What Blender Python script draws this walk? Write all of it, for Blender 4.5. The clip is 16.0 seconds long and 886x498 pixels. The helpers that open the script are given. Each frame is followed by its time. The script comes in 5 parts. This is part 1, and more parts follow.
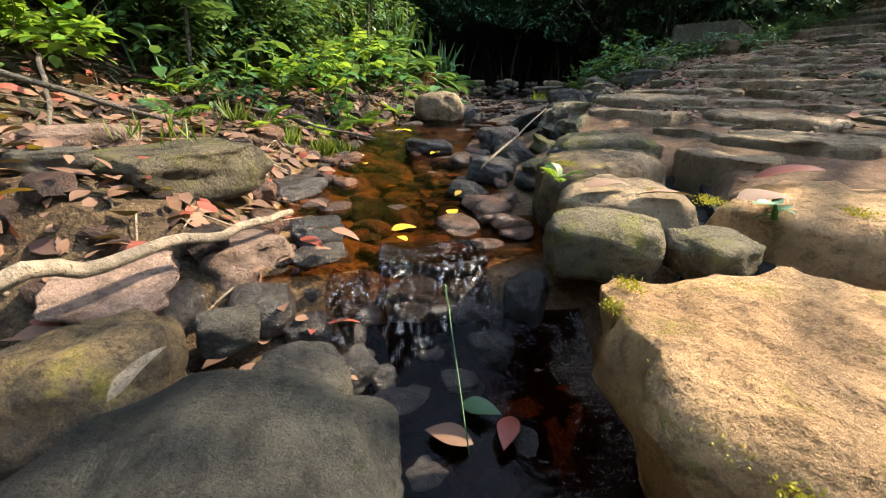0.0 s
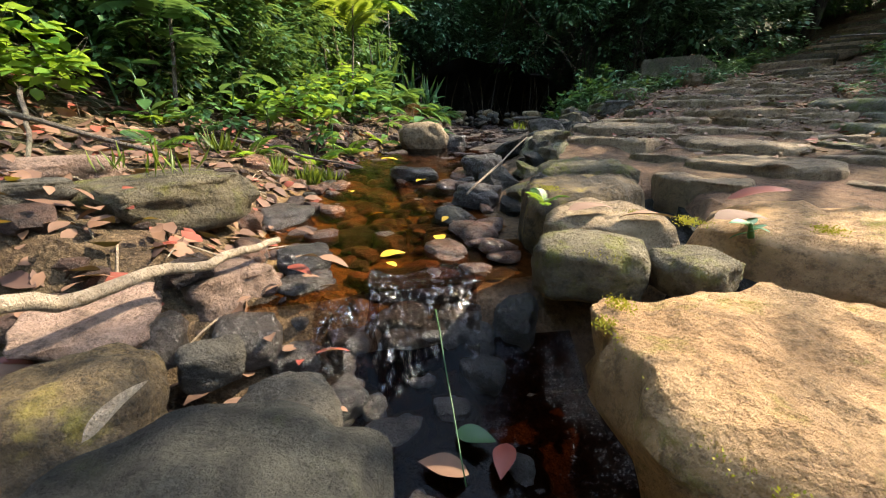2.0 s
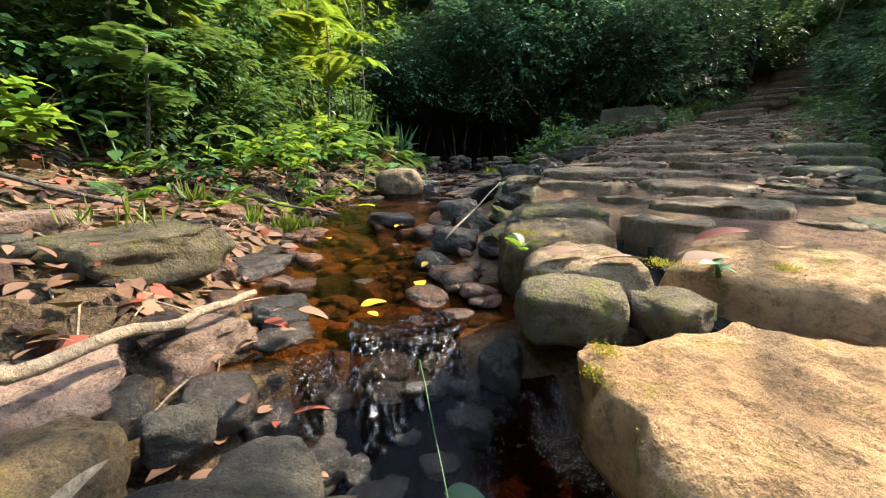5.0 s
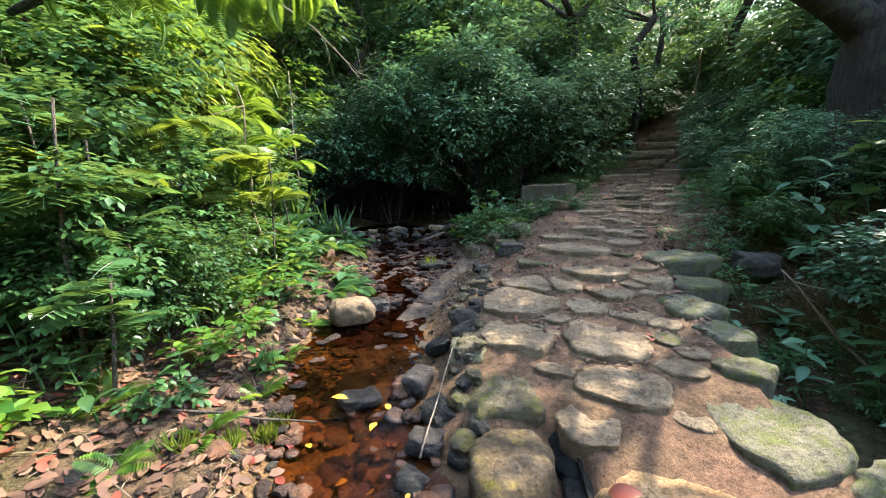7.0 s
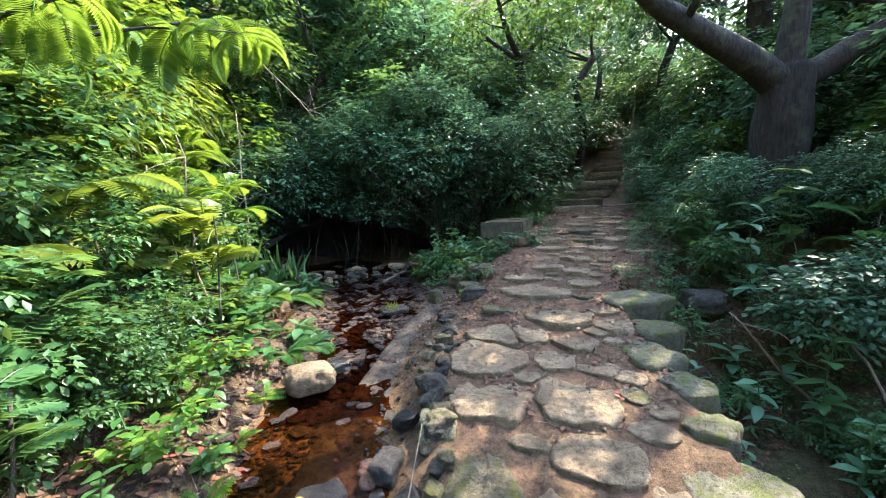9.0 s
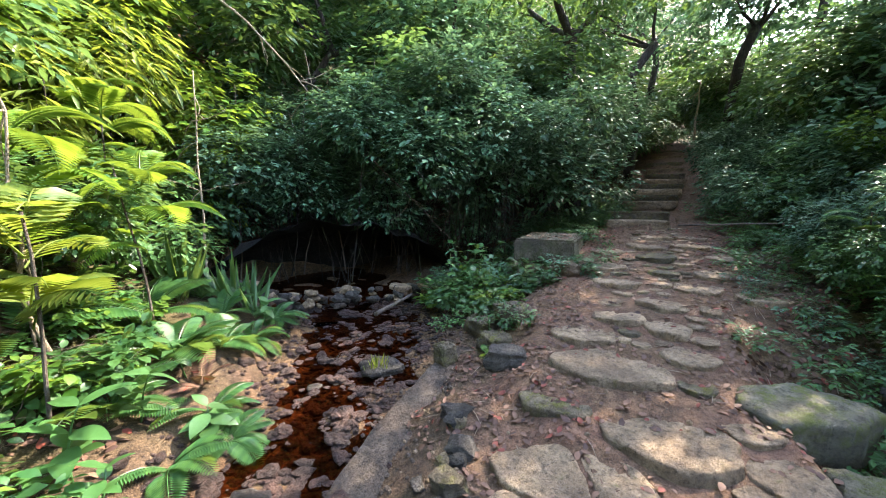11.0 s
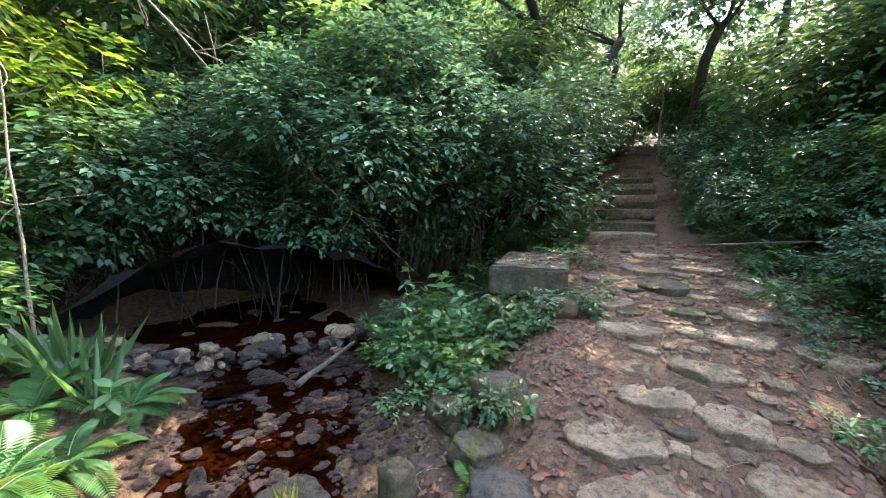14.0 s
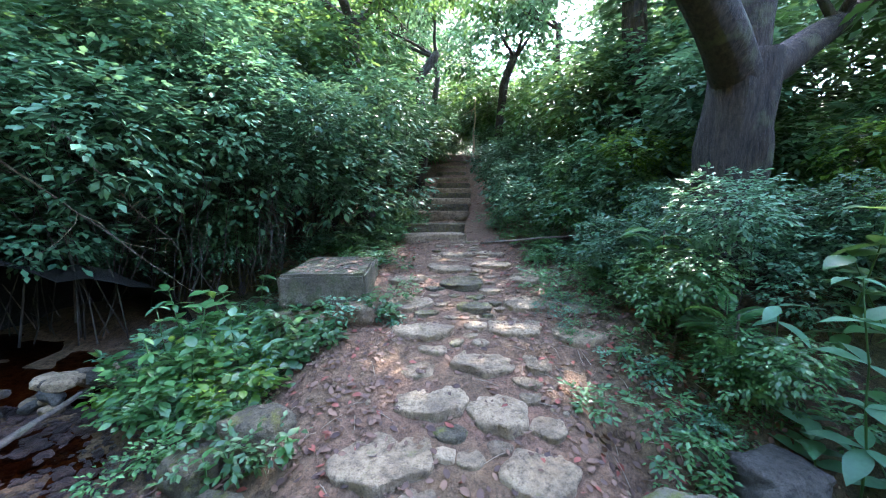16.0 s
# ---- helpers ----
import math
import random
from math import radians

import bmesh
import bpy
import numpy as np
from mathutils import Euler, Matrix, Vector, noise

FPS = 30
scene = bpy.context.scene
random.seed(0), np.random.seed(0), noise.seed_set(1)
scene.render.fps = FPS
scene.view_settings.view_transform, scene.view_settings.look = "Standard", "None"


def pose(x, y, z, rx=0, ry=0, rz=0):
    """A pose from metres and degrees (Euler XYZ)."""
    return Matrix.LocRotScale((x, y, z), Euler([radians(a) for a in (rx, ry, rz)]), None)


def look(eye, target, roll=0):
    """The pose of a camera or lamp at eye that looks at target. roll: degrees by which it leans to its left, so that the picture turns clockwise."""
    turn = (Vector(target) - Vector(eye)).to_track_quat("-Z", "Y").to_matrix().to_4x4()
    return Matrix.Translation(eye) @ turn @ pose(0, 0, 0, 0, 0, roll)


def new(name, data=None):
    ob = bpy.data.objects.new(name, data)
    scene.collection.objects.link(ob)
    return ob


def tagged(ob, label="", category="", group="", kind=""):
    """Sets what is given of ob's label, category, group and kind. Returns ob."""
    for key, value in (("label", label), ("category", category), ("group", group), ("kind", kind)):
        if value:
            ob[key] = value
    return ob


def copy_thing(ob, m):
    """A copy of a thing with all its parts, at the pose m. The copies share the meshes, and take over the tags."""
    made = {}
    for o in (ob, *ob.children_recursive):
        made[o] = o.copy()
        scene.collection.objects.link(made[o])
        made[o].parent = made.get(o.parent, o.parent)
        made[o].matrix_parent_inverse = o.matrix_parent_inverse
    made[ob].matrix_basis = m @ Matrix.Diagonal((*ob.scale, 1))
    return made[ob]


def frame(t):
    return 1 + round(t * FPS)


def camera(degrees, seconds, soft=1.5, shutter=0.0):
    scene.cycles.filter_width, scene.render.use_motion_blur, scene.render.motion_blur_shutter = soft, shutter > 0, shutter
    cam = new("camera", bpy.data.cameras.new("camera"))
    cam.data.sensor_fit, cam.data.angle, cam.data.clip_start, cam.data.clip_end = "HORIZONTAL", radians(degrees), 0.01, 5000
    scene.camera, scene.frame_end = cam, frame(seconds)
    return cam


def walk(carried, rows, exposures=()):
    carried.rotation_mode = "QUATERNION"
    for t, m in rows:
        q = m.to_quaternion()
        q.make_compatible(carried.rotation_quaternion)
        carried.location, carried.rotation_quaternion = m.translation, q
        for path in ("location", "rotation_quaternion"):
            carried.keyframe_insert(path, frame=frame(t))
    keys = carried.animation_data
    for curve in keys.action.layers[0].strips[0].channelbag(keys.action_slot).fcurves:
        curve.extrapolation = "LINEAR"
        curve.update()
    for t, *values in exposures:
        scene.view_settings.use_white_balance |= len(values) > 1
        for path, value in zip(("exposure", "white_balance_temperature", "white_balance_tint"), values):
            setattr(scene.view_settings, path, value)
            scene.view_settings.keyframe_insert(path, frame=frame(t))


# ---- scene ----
cam = camera(99.6, 16.0, soft=1.0)
PATH = [
    (0, (0.028, 0.012, 0.78), (0.081, 1.852, -0.001), 0.7),
    (0.5, (0.025, 0.008, 0.779), (0.098, 1.862, 0.031), 0.6),
    (1, (0.02, 0.008, 0.78), (0.114, 1.873, 0.065), 0.5),
    (1.5, (0.014, 0.008, 0.778), (0.13, 1.885, 0.097), 0.4),
    (2, (0.017, 0.007, 0.776), (0.149, 1.894, 0.129), 0.3),
    (2.5, (0.017, 0.004, 0.776), (0.168, 1.902, 0.164), 0.2),
    (3, (0.014, 0.004, 0.777), (0.183, 1.911, 0.198), 0.1),
    (3.5, (0.009, 0.004, 0.78), (0.196, 1.92, 0.238), 0.1),
    (5.8, (-0.01, 0.013, 0.831), (0.371, 1.936, 0.435), -0.9),
    (6, (-0.056, 0.009, 0.914), (0.367, 1.924, 0.526), -1.1),
    (6.5, (-0.162, -0.056, 1.396), (0.356, 1.839, 1.022), -1.5),
    (7, (-0.176, -0.09, 2.004), (0.443, 1.776, 1.638), -2.1),
    (7.5, (-0.141, -0.137, 2.287), (0.565, 1.703, 1.944), -2.9),
    (8, (-0.146, -0.19, 2.388), (0.628, 1.627, 2.075), -3.3),
    (8.5, (-0.144, -0.17, 2.375), (0.676, 1.633, 2.096), -3.4),
    (8.7, (-0.159, -0.087, 2.334), (0.678, 1.71, 2.071), -3.3),
    (10.8, (0.632, 1.675, 2.375), (1.376, 3.514, 2.122), -0.2),
    (11, (0.768, 1.932, 2.394), (1.495, 3.777, 2.138), -0.2),
    (11.5, (1.018, 2.424, 2.4), (1.707, 4.285, 2.146), -0.2),
    (12, (1.168, 2.811, 2.475), (1.827, 4.683, 2.222), -0.2),
    (12.5, (1.305, 3.096, 2.524), (1.96, 4.969, 2.269), -0.3),
    (13, (1.413, 3.275, 2.567), (2.103, 5.134, 2.31), -0.3),
    (13.5, (1.402, 3.315, 2.574), (2.187, 5.137, 2.318), -0.3),
    (14, (1.394, 3.318, 2.57), (2.323, 5.071, 2.317), -0.3),
    (14.5, (1.49, 3.303, 2.571), (2.596, 4.951, 2.321), -0.1),
    (15, (1.629, 3.261, 2.566), (2.917, 4.772, 2.323), -0.2),
    (15.5, (1.799, 3.219, 2.546), (3.238, 4.588, 2.309), -0.2),
    (16, (2.067, 3.24, 2.515), (3.613, 4.488, 2.281), -0.3),
]
walk(cam, [(t, look(eye, target, roll)) for t, eye, target, roll in PATH],
     exposures=[(0, 3.15, 7350, 9), (3.5, 3.2, 7350, 8), (6, 3.35, 7050, 8), (7.5, 3.6, 6500, 10), (8.5, 3.7, 6350, 10), (11, 3.95, 6750, 17), (13, 4.2, 6900, 19), (14.5, 4.4, 6700, 18), (16, 4.7, 5750, 15)])


# ---- world, sun, exposure ----
SUN_AZ, SUN_EL = radians(75.0), radians(45.0)   # from north (+y) towards east (+x), and above the horizon
toward_sun = Vector((math.sin(SUN_AZ) * math.cos(SUN_EL), math.cos(SUN_AZ) * math.cos(SUN_EL), math.sin(SUN_EL)))
world = bpy.data.worlds.new("sky")
scene.world = world
world.use_nodes = True
sky = world.node_tree.nodes.new("ShaderNodeTexSky")
sky.sky_type, sky.sun_disc, sky.sun_elevation, sky.sun_rotation = "NISHITA", False, SUN_EL, SUN_AZ
world.node_tree.links.new(sky.outputs[0], world.node_tree.nodes["Background"].inputs[0])
world.node_tree.nodes["Background"].inputs[1].default_value = 0.15
sun = new("sun", bpy.data.lights.new("sun", "SUN"))
sun.data.energy, sun.data.angle, sun.data.color = 2.0, radians(0.5), (1.0, .93, .8)
sun.matrix_world = look(toward_sun * 60, (0, 0, 0))


# ---- materials ----
def nodes_of(name):
    m = bpy.data.materials.new(name)
    m.use_nodes = True
    t = m.node_tree
    return m, t, t.nodes["Principled BSDF"], t.nodes["Material Output"]


def put(t, kind, **sets):
    n = t.nodes.new(kind)
    for k, v in sets.items():
        if k == "data_type":
            n.data_type = v
        elif k == "operation":
            n.operation = v
        else:
            n.inputs[k].default_value = v
    return n


def noise_at(t, co, scale, detail=4.0, rough=.6):
    n = put(t, "ShaderNodeTexNoise", Scale=scale, Detail=detail, Roughness=rough)
    t.links.new(co, n.inputs["Vector"])
    return n.outputs[0]


def ramp(t, v, a, b):
    n = put(t, "ShaderNodeMapRange")
    n.inputs[1].default_value, n.inputs[2].default_value = a, b
    t.links.new(v, n.inputs[0])
    return n.outputs[0]


def blend(t, fac, a, b):
    n = put(t, "ShaderNodeMix", data_type="RGBA")
    if isinstance(fac, (int, float)):
        n.inputs[0].default_value = fac
    else:
        t.links.new(fac, n.inputs[0])
    for k, c in ((6, a), (7, b)):
        if isinstance(c, tuple):
            n.inputs[k].default_value = (*c, 1)
        else:
            t.links.new(c, n.inputs[k])
    return n.outputs[2]


def times(t, a, b):
    n = put(t, "ShaderNodeMath", operation="MULTIPLY")
    for k, v in ((0, a), (1, b)):
        if isinstance(v, (int, float)):
            n.inputs[k].default_value = v
        else:
            t.links.new(v, n.inputs[k])
    return n.outputs[0]


def bumped(t, bsdf, heights, strength):
    prev = None
    for h, dist in heights:
        b = put(t, "ShaderNodeBump", Strength=strength, Distance=dist)
        t.links.new(h, b.inputs["Height"])
        if prev:
            t.links.new(prev, b.inputs["Normal"])
        prev = b.outputs[0]
    t.links.new(prev, bsdf.inputs["Normal"])


def stone_material(name, light, dark, lichen, moss, lichen_share=.5, moss_share=.55, rough=.85, wet=0.0):
    m, t, b, out = nodes_of(name)
    geo = put(t, "ShaderNodeNewGeometry")
    co = geo.outputs["Position"]
    info = put(t, "ShaderNodeObjectInfo")
    big, mid, fine = noise_at(t, co, 3.5), noise_at(t, co, 17.0, 6), noise_at(t, co, 110.0, 3)
    col = blend(t, ramp(t, big, .35, .65), dark, light)
    col = blend(t, times(t, ramp(t, mid, .45, .7), .55), col, tuple(c * .45 for c in dark))
    col = blend(t, times(t, ramp(t, fine, .5, .75), .15), col, tuple(min(1, c * 1.35) for c in light))
    pits = noise_at(t, co, 24.0, 9, .8)
    col = blend(t, times(t, ramp(t, pits, .5, .6), .7), col, tuple(c * .35 for c in dark))
    flecks = noise_at(t, co, 75.0, 6, .8)
    col = blend(t, times(t, ramp(t, flecks, .54, .62), .4), col, tuple(c * .3 for c in dark))
    patches = noise_at(t, co, 7.0, 8, .7)
    col = blend(t, times(t, ramp(t, patches, .95 - lichen_share * .8, 1.08 - lichen_share * .8), .75), col, lichen)
    up = put(t, "ShaderNodeSeparateXYZ")
    t.links.new(geo.outputs["Normal"], up.inputs[0])
    mossy = noise_at(t, co, 8.0, 9, .78)
    grow = times(t, ramp(t, mossy, 1.0 - moss_share, 1.12 - moss_share), ramp(t, up.outputs[2], -.6, .3))
    col = blend(t, times(t, grow, .85), col, moss)
    var = put(t, "ShaderNodeHueSaturation")
    t.links.new(col, var.inputs["Color"])
    mr = put(t, "ShaderNodeMapRange")
    mr.inputs[3].default_value, mr.inputs[4].default_value = .72, 1.2
    t.links.new(info.outputs["Random"], mr.inputs[0])
    t.links.new(mr.outputs[0], var.inputs["Value"])
    t.links.new(var.outputs[0], b.inputs["Base Color"])
    b.inputs["Roughness"].default_value = rough
    b.inputs["Specular IOR Level"].default_value = .3 + wet
    grit = noise_at(t, co, 48.0, 6, .75)
    bumped(t, b, ((mid, .06), (grit, .035), (fine, .004)), 1.0)
    return m


def leaf_material(name, hue_a, hue_b, gloss=.45, shine=.45, warmth=.3, old=None, old_share=.0):
    """Leaves: colour varies leaf by leaf, light shines through."""
    m, t, b, out = nodes_of(name)
    geo = put(t, "ShaderNodeNewGeometry")
    info = put(t, "ShaderNodeObjectInfo")
    col = blend(t, geo.outputs["Random Per Island"], hue_a, hue_b)
    grain = noise_at(t, geo.outputs["Position"], 45.0, 3)
    col = blend(t, times(t, grain, .5), col, tuple(c * .55 for c in hue_a))
    if old:
        wn = put(t, "ShaderNodeTexWhiteNoise")
        t.links.new(geo.outputs["Random Per Island"], wn.inputs["Vector"])
        col = blend(t, ramp(t, wn.outputs[0], 1 - old_share, 1.001 - old_share), col, old)
    var = put(t, "ShaderNodeHueSaturation")
    mr = put(t, "ShaderNodeMapRange")
    mr.inputs[3].default_value, mr.inputs[4].default_value = .75, 1.25
    t.links.new(info.outputs["Random"], mr.inputs[0])
    t.links.new(mr.outputs[0], var.inputs["Value"])
    t.links.new(col, var.inputs["Color"])
    t.links.new(var.outputs[0], b.inputs["Base Color"])
    b.inputs["Roughness"].default_value = gloss
    b.inputs["Specular IOR Level"].default_value = .42
    tr = put(t, "ShaderNodeBsdfTranslucent")
    warm = blend(t, warmth, var.outputs[0], (.55, .6, .02))
    t.links.new(warm, tr.inputs["Color"])
    mix = put(t, "ShaderNodeMixShader", Fac=shine)
    t.links.new(b.outputs[0], mix.inputs[1])
    t.links.new(tr.outputs[0], mix.inputs[2])
    t.links.new(mix.outputs[0], out.inputs[0])
    return m


def wood_material(name, light, dark, scale=14.0, rough=.85):
    m, t, b, out = nodes_of(name)
    geo = put(t, "ShaderNodeNewGeometry")
    stretch = put(t, "ShaderNodeMapping")
    stretch.inputs["Scale"].default_value = (1, 1, .22)
    t.links.new(geo.outputs["Position"], stretch.inputs["Vector"])
    a, f = noise_at(t, stretch.outputs[0], scale, 7, .7), noise_at(t, geo.outputs["Position"], 70.0, 4)
    patch = noise_at(t, geo.outputs["Position"], 2.5, 5)
    col = blend(t, ramp(t, a, .35, .65), dark, light)
    col = blend(t, times(t, ramp(t, patch, .55, .7), .5), col, (.12, .14, .06))
    t.links.new(col, b.inputs["Base Color"])
    b.inputs["Roughness"].default_value = rough
    bumped(t, b, ((a, .05), (f, .008)), 1.0)
    return m


def ground_material():
    m, t, b, out = nodes_of("forest_soil")
    geo = put(t, "ShaderNodeNewGeometry")
    co = geo.outputs["Position"]
    kinds = put(t, "ShaderNodeVertexColor")
    kinds.layer_name = "surface"
    sep = put(t, "ShaderNodeSeparateColor")
    t.links.new(kinds.outputs[0], sep.inputs[0])
    big, mid, fine = noise_at(t, co, 1.7, 6), noise_at(t, co, 14.0, 7, .7), noise_at(t, co, 95.0, 4)
    litter = blend(t, ramp(t, mid, .35, .65), (.03, .018, .011), (.13, .078, .048))
    litter = blend(t, times(t, ramp(t, fine, .5, .7), .6), litter, (.27, .18, .11))
    soil = blend(t, ramp(t, mid, .35, .7), (.085, .044, .027), (.25, .138, .082))
    soil = blend(t, times(t, ramp(t, fine, .5, .75), .5), soil, (.32, .20, .13))
    bed = blend(t, ramp(t, mid, .3, .65), (.04, .02, .01), (.27, .14, .055))
    bed = blend(t, times(t, ramp(t, fine, .5, .7), .5), bed, (.30, .19, .10))
    green = blend(t, ramp(t, mid, .35, .7), (.02, .035, .01), (.09, .12, .025))
    col = blend(t, sep.outputs[0], litter, soil)
    col = blend(t, sep.outputs[1], col, bed)
    col = blend(t, times(t, sep.outputs[2], ramp(t, big, .35, .6)), col, green)
    t.links.new(col, b.inputs["Base Color"])
    b.inputs["Roughness"].default_value = .92
    b.inputs["Specular IOR Level"].default_value = .2
    crumb = noise_at(t, co, 36.0, 6, .75)
    col = blend(t, times(t, ramp(t, crumb, .52, .64), .65), col, (.022, .013, .009))
    t.links.new(col, b.inputs["Base Color"])
    bumped(t, b, ((mid, .05), (crumb, .02), (fine, .008)), 1.0)
    return m


def water_material(name, tint):
    m, t, b, out = nodes_of(name)
    geo = put(t, "ShaderNodeNewGeometry")
    wav, fine = noise_at(t, geo.outputs["Position"], 9.0, 3), noise_at(t, geo.outputs["Position"], 38.0, 3)
    bump = put(t, "ShaderNodeBump", Strength=.5, Distance=.02)
    t.links.new(wav, bump.inputs["Height"])
    bump2 = put(t, "ShaderNodeBump", Strength=.4, Distance=.006)
    t.links.new(fine, bump2.inputs["Height"])
    t.links.new(bump.outputs[0], bump2.inputs["Normal"])
    gl = put(t, "ShaderNodeBsdfGlossy", Roughness=.06)
    t.links.new(bump2.outputs[0], gl.inputs["Normal"])
    tr = put(t, "ShaderNodeBsdfTransparent")
    tr.inputs[0].default_value = (*tint, 1)
    fr = put(t, "ShaderNodeFresnel", IOR=1.16)
    t.links.new(bump2.outputs[0], fr.inputs["Normal"])
    mix = put(t, "ShaderNodeMixShader")
    t.links.new(fr.outputs[0], mix.inputs[0])
    t.links.new(tr.outputs[0], mix.inputs[1])
    t.links.new(gl.outputs[0], mix.inputs[2])
    t.links.new(mix.outputs[0], out.inputs[0])
    return m


def falling_material():
    m, t, b, out = nodes_of("falling_water")
    geo = put(t, "ShaderNodeNewGeometry")
    stretch = put(t, "ShaderNodeMapping")
    stretch.inputs["Scale"].default_value = (1, 1, .12)
    t.links.new(geo.outputs["Position"], stretch.inputs["Vector"])
    streaks = noise_at(t, stretch.outputs[0], 75.0, 5, .7)
    bump = put(t, "ShaderNodeBump", Strength=1.0, Distance=.02)
    t.links.new(streaks, bump.inputs["Height"])
    gl = put(t, "ShaderNodeBsdfGlossy", Roughness=.12)
    t.links.new(bump.outputs[0], gl.inputs["Normal"])
    tr = put(t, "ShaderNodeBsdfTransparent")
    tr.inputs[0].default_value = (.5, .44, .4, 1)
    mix = put(t, "ShaderNodeMixShader")
    t.links.new(times(t, ramp(t, streaks, .52, .66), .6), mix.inputs[0])
    t.links.new(tr.outputs[0], mix.inputs[1])
    t.links.new(gl.outputs[0], mix.inputs[2])
    t.links.new(mix.outputs[0], out.inputs[0])
    return m


FALL = falling_material()
SLAB = stone_material("sandstone_slab", (.56, .34, .165), (.36, .205, .095), (.40, .29, .11), (.20, .17, .02), .33, .45)
PAVER = stone_material("worn_paving_stone", (.42, .30, .175), (.21, .145, .085), (.33, .265, .13), (.13, .125, .028), .38, .42)
BOULDER = stone_material("grey_boulder", (.105, .092, .07), (.045, .038, .029), (.22, .19, .11), (.075, .08, .02), .33, .38)
MOSSY = stone_material("mossy_stone", (.20, .16, .095), (.085, .068, .042), (.25, .21, .08), (.13, .125, .016), .42, .50)
EDGE = stone_material("mossy_edge_stone", (.25, .22, .145), (.11, .098, .063), (.24, .225, .10), (.115, .13, .022), .42, .53)
WET = stone_material("wet_stone", (.06, .042, .03), (.013, .010, .008), (.10, .055, .024), (.03, .026, .008), .35, .3, rough=.28, wet=.5)
DAMP = stone_material("damp_rock", (.10, .05, .033), (.026, .014, .010), (.14, .09, .055), (.05, .045, .015), .32, .3, rough=.6, wet=.05)
RUSTY = stone_material("iron_stained_stone", (.24, .105, .05), (.05, .026, .018), (.30, .15, .06), (.07, .05, .015), .4, .25, rough=.3, wet=.35)
OCHRE = stone_material("ochre_boulder", (.30, .20, .09), (.06, .047, .035), (.40, .31, .06), (.17, .16, .02), .46, .36)
PINK = stone_material("pinkish_stone", (.42, .28, .21), (.22, .14, .10), (.36, .26, .18), (.15, .12, .05), .3, .2)
# near-black base colour stands in for the shade on the big boulder
SHADE_STONE = stone_material("shade_stone", (.044, .042, .033), (.010, .0095, .008), (.065, .06, .034), (.022, .027, .008), .33, .42, rough=.85)
# near-black colour stands in for shade under the slabs and in the hollow
RECESS_SHADE = stone_material("recess_shade", (.028, .025, .018), (.009, .008, .006), (.03, .028, .016), (.012, .015, .005), .3, .4)
CONCRETE = stone_material("weathered_concrete", (.20, .165, .11), (.10, .08, .052), (.17, .165, .07), (.06, .075, .02), .40, .54)
GRAVELLY = stone_material("gravelly_concrete", (.19, .145, .10), (.075, .055, .04), (.24, .19, .13), (.07, .065, .02), .35, .3)
SOIL = ground_material()
WATER = water_material("shallow_amber_water", (.60, .40, .24))
# dark tint stands in for the causeway's shade on the lower water
WATER_SHADE = water_material("shade_tinted_water", (.22, .12, .075))
WATER_RED = water_material("red_brown_water", (.40, .22, .13))
BARK = wood_material("dark_bark", (.055, .04, .028), (.004, .0035, .003), 24.0)
TWIG = wood_material("grey_twig", (.15, .115, .08), (.055, .04, .03), 30)
STICK = wood_material("bleached_stick", (.38, .29, .195), (.19, .14, .09), 30)
LEAF_DARK = leaf_material("dark_leaf", (.03, .09, .045), (.15, .30, .15), .48, .36, .06)
LEAF_MID = leaf_material("green_leaf", (.026, .085, .028), (.10, .215, .065), .38, .4, .12)
LEAF_BRIGHT = leaf_material("bright_leaf", (.035, .12, .016), (.16, .27, .04), .38, .5, .2)
LEAF_YELLOW = leaf_material("yellow_green_leaf", (.06, .12, .018), (.22, .27, .05), .45, .5, .2)
LEAF_FERN = leaf_material("fern_green", (.026, .10, .03), (.085, .20, .05), .4, .44, .14)
LEAF_DRY = leaf_material("dry_leaf", (.055, .024, .015), (.23, .12, .066), .75, .08, .1, (.20, .045, .025), .13)
LEAF_RED = leaf_material("red_leaf", (.16, .026, .018), (.23, .05, .03), .5, .2)
LEAF_GOLD = leaf_material("golden_leaf", (.75, .42, .03), (.8, .5, .06), .5, .4)
MOSS = leaf_material("moss_tuft", (.24, .21, .02), (.42, .36, .04), .85, .2)


# ---- mesh helpers ----
def mesh_of(name, verts, faces, material, smooth=False):
    me = bpy.data.meshes.new(name)
    me.from_pydata([tuple(v) for v in verts], [], [tuple(f) for f in faces])
    me.materials.append(material)
    if smooth:
        me.shade_smooth()
    me.update()
    return me


def part(name, me, parent, label="", at=None):
    ob = new(name, me)
    ob.parent = parent
    if at is not None:
        ob.matrix_basis = at
    return tagged(ob, label)


def thing(name, label, category, at=None, group="", kind=""):
    ob = tagged(new(name), label, category, group, kind)
    ob.empty_display_size = .1
    if at is not None:
        ob.matrix_basis = at
    return ob


def sized(m, s):
    return m @ Matrix.Diagonal((*s, 1)) if not isinstance(s, (int, float)) else m @ Matrix.Scale(s, 4)


